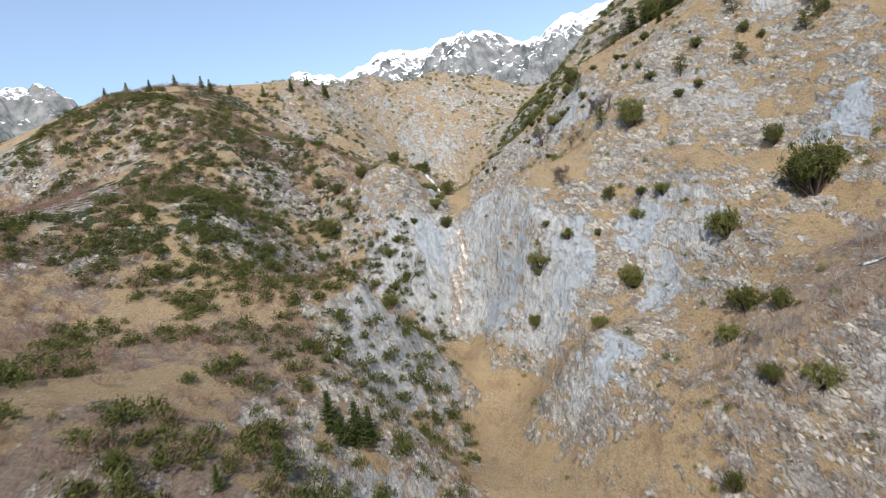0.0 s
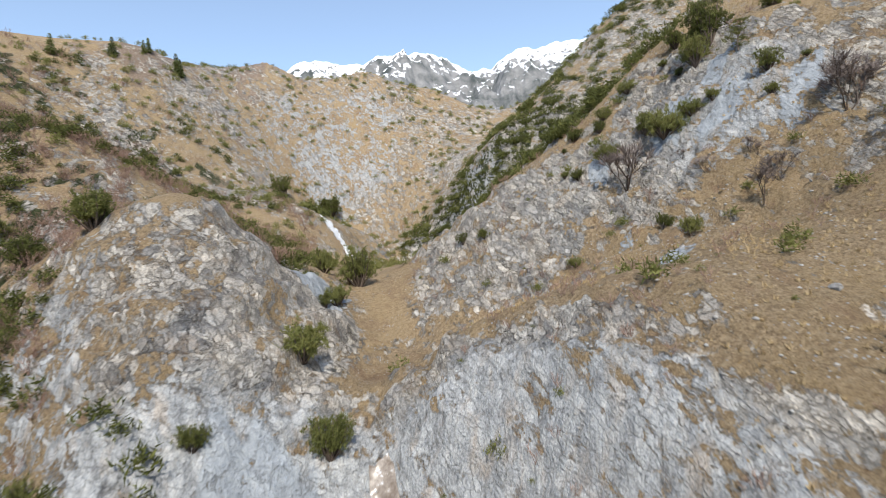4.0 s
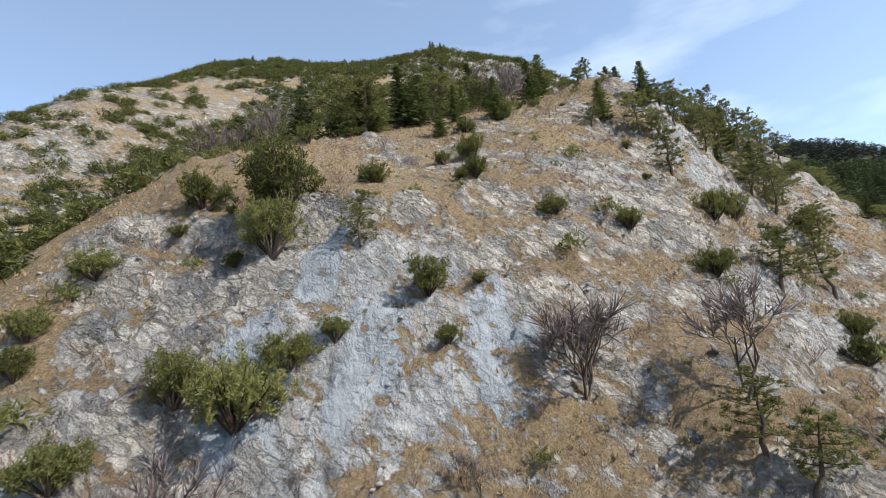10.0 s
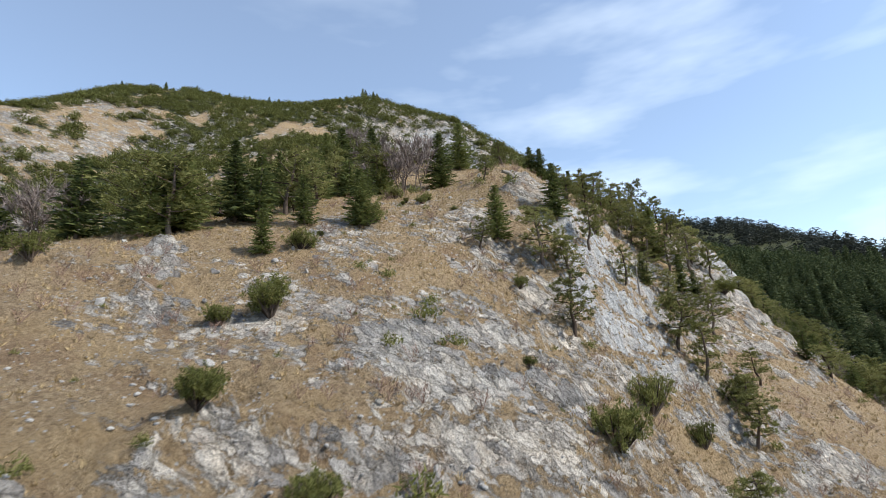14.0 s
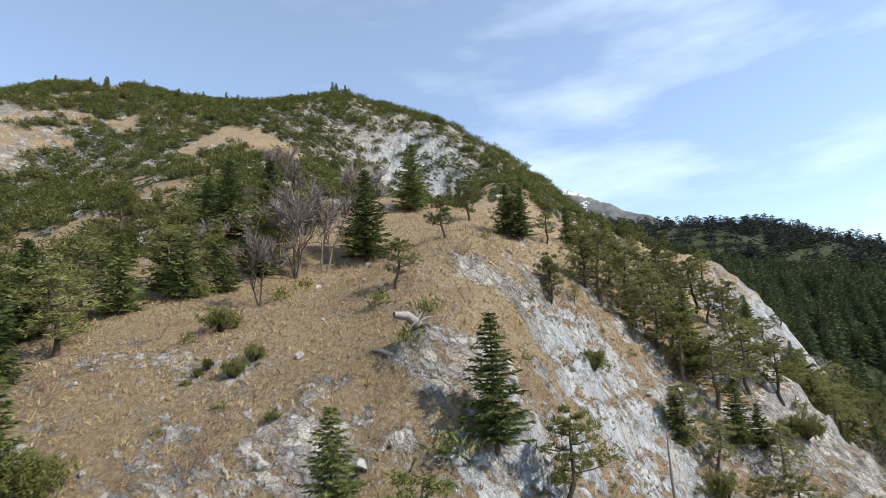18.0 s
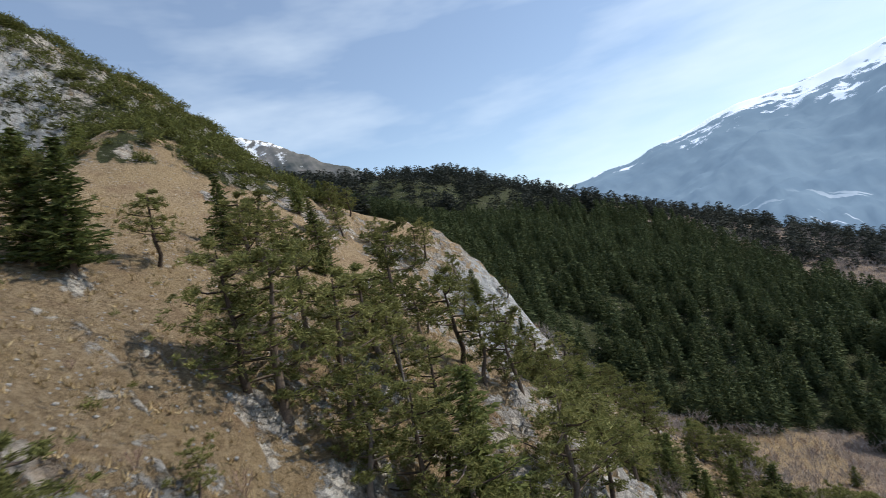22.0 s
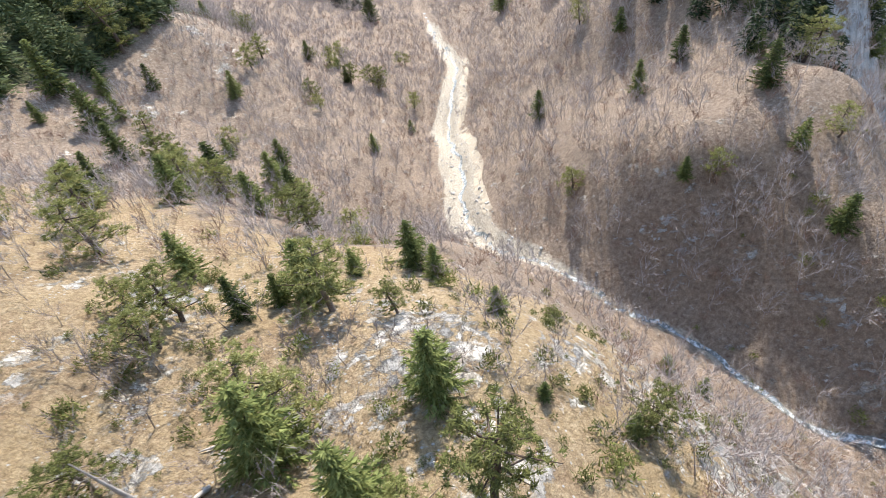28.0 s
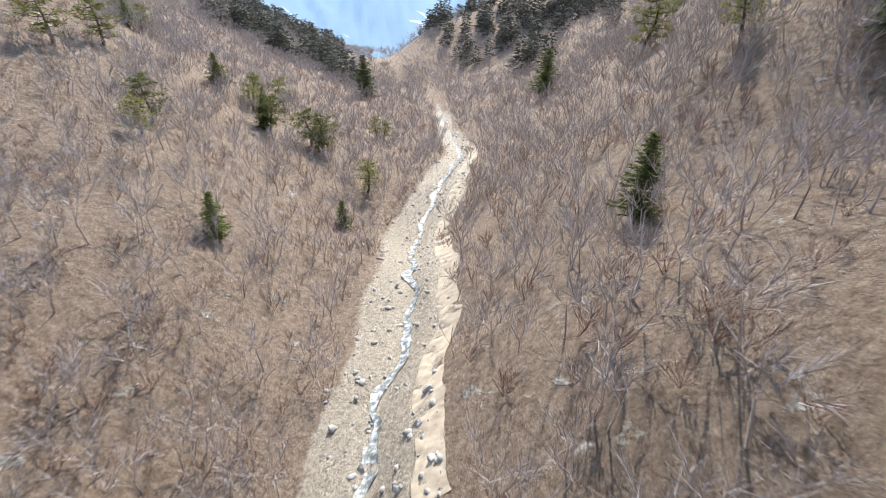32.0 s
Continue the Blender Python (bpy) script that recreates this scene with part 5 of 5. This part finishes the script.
def forest_keep(x, y):
    return (x > 205 + 0.42 * np.maximum(y, 0) + 0.5 * np.maximum(-20 - y, 0)) & (y < 100 + 0.1 * (x - 250)) & (y > -75 - 0.1 * (x - 220))


fx, fy = scatter(1750, 203, 430, -110, 118, rng, forest_keep)
mass("spruce_forest", spruce_l, fx, fy, rng.uniform(7.5, 14, len(fx)), 1.05, forest_shade_green, "dense spruce forest on a hillside, needles darkened to stand for shade", "forest", rng)
fx, fy = scatter(2900, 330, 800, -480, 330, rng, lambda x, y: ~(forest_keep(x, y) & (x < 425)) & (y < 130 + 0.5 * (x - 400)))
mass("far_ridge_forest", spruce_xl, fx, fy, rng.uniform(9, 15, len(fx)), 1.35, far_haze_green, "dark conifer forest covering the far ridge", "forest", rng)
fx, fy = scatter(900, 60, 330, -430, -130, rng, lambda x, y: (to_line(x, y, STREAM)[0] > 24) & (rough(x, y, 60, 2, 3) > -0.25))
mass("lower_valley_forest", spruce_xl, fx, fy, rng.uniform(8, 13, len(fx)), 1.2, far_haze_green, "conifer woods down the valley, tinted for haze", "forest", rng)
fx, fy = scatter(420, 0, 104, -190, 40, rng, lambda x, y: (smooth_height(x, y) + 36 * rough(x, y, 26, 3, 6) > 58) & (to_line(x, y, STREAM)[0] > 38))
# same needles, with shade already in their colour
mass("west_hillside_forest", spruce_l, fx, fy, rng.uniform(6, 11, len(fx)), 1.1, forest_shade_green, "dark spruces high on the western hillside", "forest", rng)


def leafless_keep(x, y):
    gap, _ = to_line(x, y, STREAM)
    _, _, _, gravel, _ = covers(x, y, x * 0 + 50, x * 0)
    return (gap > 2.5) & (gravel < 0.3) & ~((x > 124) & (y > 72 + 0.35 * (x - 130))) & ~forest_keep(x, y)


fx, fy = scatter(7600, 40, 245, -200, 104, rng, lambda x, y: leafless_keep(x, y) & (rough(x, y, 14, 2, 29) > -0.3))
fh = rng.uniform(3.0, 6.4, len(fx))
mass("leafless_wood", bare_l, fx, fy, fh, 1.0, twig_grey, "grey-brown leafless broadleaf wood on the valley sides", "wood", rng)
fx, fy = scatter(1500, 60, 330, -420, -190, rng, lambda x, y: to_line(x, y, STREAM)[0] > 3)
dx, dy = scatter(800, 225, 430, -200, -55, rng, lambda x, y: ~forest_keep(x, y))
fx, fy = np.r_[fx, dx], np.r_[fy, dy]
mass("lower_leafless_wood", bare_l, fx, fy, rng.uniform(5, 8.5, len(fx)), 1.2, twig_grey, "mauve leafless wood further down the valley", "wood", rng)
fx, fy = scatter(4200, 30, 250, -120, 110, rng, leafless_keep)
mass("reddish_brushwood", brush_l, fx, fy, rng.uniform(1.0, 2.4, len(fx)), 1.3, twig_red, "reddish leafless brushwood between the trees", "brushwood", rng)
def spur_keep(x, y):
    crest, _ = to_line(x, y, [(-16, 118), (-26, 142), (-42, 168), (-60, 205), (-100, 236), (-133, 250)])
    return rough(x, y, 17, 3, 44) + 0.55 * stepped(42 - crest, 0, 40) + 0.2 * stepped(110 - y, 0, 30) > 0.14


fx, fy = scatter(4200, -150, 6, 50, 330, rng, lambda x, y: (rough(x, y, 22, 3, 41) > -0.1) & (x < 8 - 0.2 * (y - 60)))
dx, dy = scatter(700, -62, 2, 205, 292, rng, lambda x, y: rough(x, y, 18, 3, 99) > -0.1)
ex, ey = scatter(900, -150, -70, 90, 230, rng, lambda x, y: rough(x, y, 20, 3, 98) > -0.2)
fx, fy = np.r_[fx, dx, ex], np.r_[fy, dy, ey]
mass("spur_brushwood", brush_l, fx, fy, rng.uniform(1.2, 3.0, len(fx)), 1.4, twig_red, "reddish brown leafless bushes on the spur", "brushwood", rng)
fx, fy = scatter(3300, -160, 4, 58, 330, rng, spur_keep)
dx, dy = scatter(420, -92, -34, 116, 192, rng, lambda x, y: np.hypot((x + 62) / 26, (y - 152) / 34) + 0.7 * rough(x, y, 12, 3, 97) < 0.85)
fx, fy = np.r_[fx, dx], np.r_[fy, dy]
mass("spur_mountain_pine", shrub_l, fx, fy, rng.uniform(1.0, 3.2, len(fx)), 0.95, shrub_green, "dark green mountain pine scrub dotting the spur", "scrub", rng)


def flank_keep(x, y):
    _, green, _, _, _ = covers(x, y, smooth_height(x, y), x * 0 + 35)
    return green > 0.35


fx, fy = scatter(7600, 20, 300, 138, 440, rng, flank_keep)
mass("flank_mountain_pine", shrub_l, fx, fy, rng.uniform(1.4, 3.4, len(fx)), 1.15, shrub_green, "carpet of green mountain pine on the high flank", "scrub", rng)
fx, fy = scatter(1500, -90, 120, 235, 470, rng, lambda x, y: rough(x, y, 16, 3, 95) > -0.12)
mass("bowl_mountain_pine", shrub_l, fx, fy, rng.uniform(1.0, 3.0, len(fx)), 0.9, shrub_green, "scattered mountain pine in the rocky bowl", "scrub", rng)
fx, fy = scatter(1300, 18, 150, 90, 224, rng, lambda x, y: rough(x, y, 12, 2, 47) > -0.05)
mass("face_brushwood", brush_l, fx, fy, rng.uniform(0.5, 1.5, len(fx)), 1.5, twig_red, "low brown leafless bushes on the rock face", "brushwood", rng)
fx, fy = scatter(560, 14, 165, 60, 232, rng)
mass("face_small_pine", shrub_l, fx, fy, 0.4 + 1.9 * rng.uniform(0, 1, len(fx)) ** 2.5, 0.9, shrub_green, "small green dwarf pines on the rock face", "scrub", rng)


fx, fy = scatter(330, 114, 182, 82, 122, rng, lambda x, y: rough(x, y, 14, 2, 83) > -0.1)
mass("slope_small_pine", shrub_l, fx, fy, 0.4 + 1.3 * rng.uniform(0, 1, len(fx)) ** 2, 0.9, pine_green, "young green pines dotting the sunny slope", "scrub", rng)
fx, fy = scatter(320, 112, 190, 78, 124, rng, lambda x, y: rough(x, y, 18, 2, 85) > 0.0)
mass("slope_bare_bushes", bare_l, fx, fy, rng.uniform(1.5, 4.5, len(fx)), 1.1, bare_grey, "grey leafless bushes between the slope pines", "bushes", rng)


def tuft(seed, n=7):
    r = np.random.RandomState(seed)
    w = r.normal(0, 1, (n, 3))
    w[:, 2] = np.abs(w[:, 2]) + 0.9
    return blades(r.normal(0, 0.16, (n, 3)) * (1, 1, 0), unit(w), 1.0, 0.2, r)


fx, fy = scatter(14000, 84, 205, 140, 212, rng, lambda x, y: covers(x, y, smooth_height(x, y), x * 0 + 30)[0] < 0.3)
mass("dry_grass_tufts", [tuft(k) for k in range(4)], fx, fy, rng.uniform(0.16, 0.42, len(fx)), 1.0, straw, "tufts of straw-coloured winter grass", "grass", rng, 0.0)
fx, fy = scatter(15000, 20, 150, 100, 218, rng, lambda x, y: covers(x, y, smooth_height(x, y), x * 0 + 36)[0] < 0.35)
mass("slope_grass_tufts", [tuft(k + 9) for k in range(4)], fx, fy, rng.uniform(0.16, 0.45, len(fx)), 1.0, straw, "tufts of dry tan grass between rocks", "grass", rng, 0.0)

# ---- loose rock ----
stone_mat, snt, sb = node_material("loose_limestone")
sgeo = snt.nodes.new("ShaderNodeNewGeometry").outputs["Position"]
snt.links.new(ramp_node(snt, noise_node(snt, 2.4, 8, 0.7, sgeo), [(0.3, (0.17, 0.162, 0.15)), (0.55, (0.36, 0.345, 0.32)), (0.75, (0.5, 0.485, 0.455))]), sb.inputs["Base Color"])
sb.inputs["Roughness"].default_value = 0.95
sbump = snt.nodes.new("ShaderNodeBump")
sbump.inputs["Strength"].default_value, sbump.inputs["Distance"].default_value = 0.7, 0.1
snt.links.new(noise_node(snt, 5, 8, 0.7, sgeo), sbump.inputs["Height"])
snt.links.new(sbump.outputs["Normal"], sb.inputs["Normal"])


def rock_mesh(seed):
    """A broken block: a ball cut by random planes."""
    r = np.random.RandomState(seed)
    bm = bmesh.new()
    bmesh.ops.create_icosphere(bm, subdivisions=2, radius=1.0)
    for _ in range(9):
        n = Vector(unit(r.normal(size=3)))
        d = r.uniform(0.42, 0.8)
        for v in bm.verts:
            over = v.co.dot(n) - d
            if over > 0:
                v.co -= n * over
    for v in bm.verts:
        v.co *= 1 + r.normal(0, 0.03)
    me = bpy.data.meshes.new("limestone_rock")
    bm.to_mesh(me)
    bm.free()
    me.materials.append(stone_mat)
    return me


rock_meshes = [rock_mesh(k) for k in range(7)]


def rocks(n, x0, x1, y0, y1, lo, hi, label, group, keep=None):
    px, py = scatter(n, x0, x1, y0, y1, rng, keep)
    pz = height(px, py)
    for k in range(len(px)):
        s = float(lo + (hi - lo) * rng.uniform() ** 2.2)
        ob = new("limestone_rock", rock_meshes[k % 7])
        ob.matrix_basis = Matrix.LocRotScale((px[k], py[k], pz[k] + 0.12 * s), Euler(rng.uniform(0, 6.28, 3)), (s * rng.uniform(0.8, 1.5), s, s * rng.uniform(0.5, 0.9)))
        tagged(ob, label, "rock", group)


rocks(120, 84, 150, 152, 196, 0.12, 0.5, "pale limestone rock lying in dry grass", "rocks on the meadow")
rocks(40, 35, 90, 150, 210, 0.2, 0.5, "broken grey limestone block on the rock face", "rocks on the face")
rocks(50, 118, 146, 20, 60, 0.15, 0.5, "pale rounded boulder in the stream bed", "boulders by the stream", lambda x, y: to_line(x, y, STREAM)[0] < 4)
rocks(30, 132, 150, -70, 20, 0.15, 0.4, "pale rounded boulder in the stream bed", "boulders by the stream", lambda x, y: to_line(x, y, STREAM)[0] < 5)


def small_stone(seed):
    r = np.random.RandomState(seed)
    bm = bmesh.new()
    bmesh.ops.create_icosphere(bm, subdivisions=1, radius=0.6)
    v = np.array([p.co for p in bm.verts]) * r.uniform(0.7, 1.25, (len(bm.verts), 1)) * (1.2, 0.9, 0.6)
    t = np.array([[p.index for p in q.verts] for q in bm.faces])
    bm.free()
    return v, t


small_stones = [small_stone(k) for k in range(6)]
fx, fy = scatter(2600, 62, 170, 138, 206, rng, lambda x, y: rough(x, y, 13, 3, 57) > -0.02)
mass("meadow_stones", small_stones, fx, fy, 0.07 + 0.26 * rng.uniform(0, 1, len(fx)) ** 2, 1.0, stone_mat, "small pale limestones scattered over the grass", "stones", rng, 0.1)
fx, fy = scatter(2400, 20, 90, 130, 215, rng, lambda x, y: rough(x, y, 13, 3, 59) > -0.05)
mass("face_stones", small_stones, fx, fy, 0.08 + 0.3 * rng.uniform(0, 1, len(fx)) ** 2, 1.0, stone_mat, "broken limestones lying on the rock face", "stones", rng, 0.1)
fx, fy = scatter(1100, 118, 160, -75, 66, rng, lambda x, y: to_line(x, y, STREAM)[0] < 1.0 + 3.6 * stepped(54 - y, 0, 16))
mass("stream_stones", small_stones, fx, fy, 0.12 + 0.45 * rng.uniform(0, 1, len(fx)) ** 2, 1.0, stone_mat, "pale cobbles and boulders along the stream", "stones", rng, -0.1)


# ---- stream, track, waterfall ----
def ribbon(name, line, width, material, lift, steps, label, category, wander=0.0, seed=3, ragged=0.9):
    pts = np.array(line, float)
    run = np.r_[0, np.cumsum(np.hypot(*np.diff(pts[:, :2], axis=0).T))]
    s = np.linspace(0, run[-1], steps)
    x, y = np.interp(s, run, pts[:, 0]), np.interp(s, run, pts[:, 1])
    for _ in range(6):
        x[1:-1], y[1:-1] = (x[:-2] + 2 * x[1:-1] + x[2:]) / 4, (y[:-2] + 2 * y[1:-1] + y[2:]) / 4
    d = unit(np.c_[np.gradient(x), np.gradient(y)])
    off = wander * rough(s, s * 0, 9, 3, seed)
    x, y = x - d[:, 1] * off, y + d[:, 0] * off
    w = width * (1 + ragged * rough(s, s * 0 + 5, 4, 3, seed + 4))
    cols = np.linspace(-0.5, 0.5, 5)
    X, Y = x[:, None] - d[:, 1:2] * w[:, None] * cols, y[:, None] + d[:, :1] * w[:, None] * cols
    Z = height(X.ravel(), Y.ravel()).reshape(X.shape) + lift
    v = np.stack([X, Y, Z], 2).reshape(-1, 3)
    i = np.arange(steps * 5).reshape(steps, 5)
    a, b, c, e = i[:-1, :-1].ravel(), i[:-1, 1:].ravel(), i[1:, 1:].ravel(), i[1:, :-1].ravel()
    return tagged(new(name, raw_mesh(name, v, np.r_[np.c_[a, b, c], np.c_[a, c, e]], material)), label, category, kind="structure")


water_mat, wnt, wb = node_material("white_water")
wgeo = wnt.nodes.new("ShaderNodeNewGeometry").outputs["Position"]
wnt.links.new(ramp_node(wnt, noise_node(wnt, 1.7, 6, 0.7, wgeo), [(0.45, (0.09, 0.10, 0.095)), (0.64, (0.58, 0.6, 0.6))]), wb.inputs["Base Color"])
wb.inputs["Roughness"].default_value = 0.5
wbump = wnt.nodes.new("ShaderNodeBump")
wbump.inputs["Strength"].default_value, wbump.inputs["Distance"].default_value = 0.6, 0.15
wnt.links.new(noise_node(wnt, 3, 5, 0.7, wgeo), wbump.inputs["Height"])
wnt.links.new(wbump.outputs["Normal"], wb.inputs["Normal"])
track_mat, tnt, tb = node_material("dirt_track")
tgeo = tnt.nodes.new("ShaderNodeNewGeometry").outputs["Position"]
tnt.links.new(ramp_node(tnt, noise_node(tnt, 1.5, 8, 0.7, tgeo), [(0.3, (0.27, 0.215, 0.15)), (0.7, (0.46, 0.39, 0.295))]), tb.inputs["Base Color"])
tb.inputs["Roughness"].default_value = 0.95
ribbon("water_stream", [p for p in STREAM if p[1] < 100 and p[1] > -140][::1], 0.75, water_mat, 0.16, 420, "narrow stream of white water over stones", "stream", 1.6)
ribbon("dirt_track", [(134.5, -54), (138, -12), (134.3, 16), (135, 27), (133.4, 36)], 1.9, track_mat, 0.06, 420, "pale dirt track beside the stream bed", "track", 0.7, 3, 0.25)
fall_mat, fnt, fb = node_material("wet_rock_and_water")
fgeo = fnt.nodes.new("ShaderNodeNewGeometry").outputs["Position"]
fnt.links.new(ramp_node(fnt, noise_node(fnt, 1.1, 7, 0.7, fgeo), [(0.4, (0.15, 0.115, 0.085)), (0.58, (0.30, 0.255, 0.21)), (0.66, (0.68, 0.69, 0.70))]), fb.inputs["Base Color"])
fb.inputs["Roughness"].default_value = 0.35
ribbon("waterfall", [(10.6, 176.8), (11.1, 174.2), (10.2, 172.1), (8, 170.3), (6.2, 168.6), (4.7, 165.9), (3.2, 163.9)], 2.0, fall_mat, 0.2, 160, "thin waterfall streaking down the gorge cliff", "waterfall", 0.5)

# ---- dead wood ----
def pole(x, y, h, tilt, label):
    root = new("dead_tree")
    r = np.random.RandomState(int(x * 10))
    v, f = tube([(0, 0, -0.3), (0.01 * h, 0, h * 0.5), (0, 0.01 * h, h)], (0.022 * h, 0.016 * h, 0.004 * h), 6)
    ob = new("trunk", raw_mesh("trunk", v, f, dead_wood))
    ob.parent = root
    for k in range(7):
        z = h * r.uniform(0.25, 0.95)
        a, L = r.uniform(0, 6.28), h * r.uniform(0.04, 0.12)
        bv, bf = tube([(0, 0, z), (math.cos(a) * L, math.sin(a) * L, z + L * r.uniform(-0.3, 0.5))], (0.005 * h, 0.002 * h), 3)
        br = new("branch", raw_mesh("branch", bv, bf, dead_wood))
        br.parent = root
    root.matrix_basis = Matrix.LocRotScale((x, y, ground(x, y)), Euler((tilt, tilt * 0.6, 1.3)), None)
    return tagged(root, label, "dead tree")


for x, y, h, tilt in ((131.4, 155.9, 8, 0.03), (151.9, 105.6, 6.7, 0.12), (168.1, 119.5, 1.5, 0.1), (151, 98.8, 2.7, 0.02), (157, 152, 6, 0.05), (128.3, 157, 1.4, 0.02)):
    pole(x, y, h, tilt, "grey dead tree standing without bark")


def log(x, y, length, turn, label="weathered fallen log lying on the slope"):
    a = np.array([x, y, ground(x, y) + 0.12])
    bx, by = x + math.cos(turn) * length, y + math.sin(turn) * length
    b = np.array([bx, by, ground(bx, by) + 0.15])
    root = new("fallen_log")
    v, f = tube([a, (a + b) / 2 + (0, 0, 0.1), b], (0.16, 0.13, 0.05), 7)
    ob = new("trunk", raw_mesh("trunk", v, f, dead_wood))
    ob.parent = root
    r = np.random.RandomState(int(abs(x) * 7))
    for k in range(6):
        p = a + (b - a) * r.uniform(0.3, 0.95)
        w = unit(r.normal(size=3) + (0, 0, 0.8)) * r.uniform(0.3, 0.9)
        bv, bf = tube([p, p + w], (0.035, 0.01), 3)
        br = new("branch", raw_mesh("branch", bv, bf, dead_wood))
        br.parent = root
    return tagged(root, label, "log", "fallen logs")


for x, y, L, t in ((150.5, 104, 4.2, 1.2), (149, 100.5, 3.4, 0.3), (147, 107, 3, 2.2), (143.8, 111.5, 2.6, 0.5), (153, 108, 3.6, 2.7), (115.5, 171, 2.6, 2.0), (113.5, 173.5, 2.2, 1.1), (103.5, 177.5, 4.0, -0.7), (160, 122, 3, 0.2), (107, 165, 2, 1.9)):
    log(x, y, L, t)


def root_plate(x, y, s):
    """An uprooted stump: a short bole and a fan of broken roots."""
    root = new("uprooted_stump")
    z = ground(x, y)
    v, f = tube([(0, 0, 0.1), (0.5 * s, 0.1, 0.45 * s), (1.1 * s, 0.2, 0.5 * s)], (0.24 * s, 0.2 * s, 0.14 * s), 8)
    b = new("bole", raw_mesh("bole", v, f, dead_wood))
    b.parent = root
    r = np.random.RandomState(4)
    for k in range(26):
        w = unit(r.normal(size=3) + (-0.4, 0, 0.25)) * s * r.uniform(0.4, 1.25)
        bv, bf = tube([(0, 0, 0.2 * s), w * 0.5 + (0, 0, 0.25 * s), w + (0, 0, 0.1 * s)], (0.05 * s, 0.03 * s, 0.008 * s), 3)
        o = new("root", raw_mesh("root", bv, bf, dead_wood))
        o.parent = root
    root.matrix_basis = Matrix.LocRotScale((x, y, z), Euler((0, 0, 2.2)), None)
    return tagged(root, "uprooted grey stump with a tangle of roots", "stump")


root_plate(114.6, 172.2, 1.5)
discard(*far_spruces, *far_pines, *spruces, *pines, *shrubs, *bares)
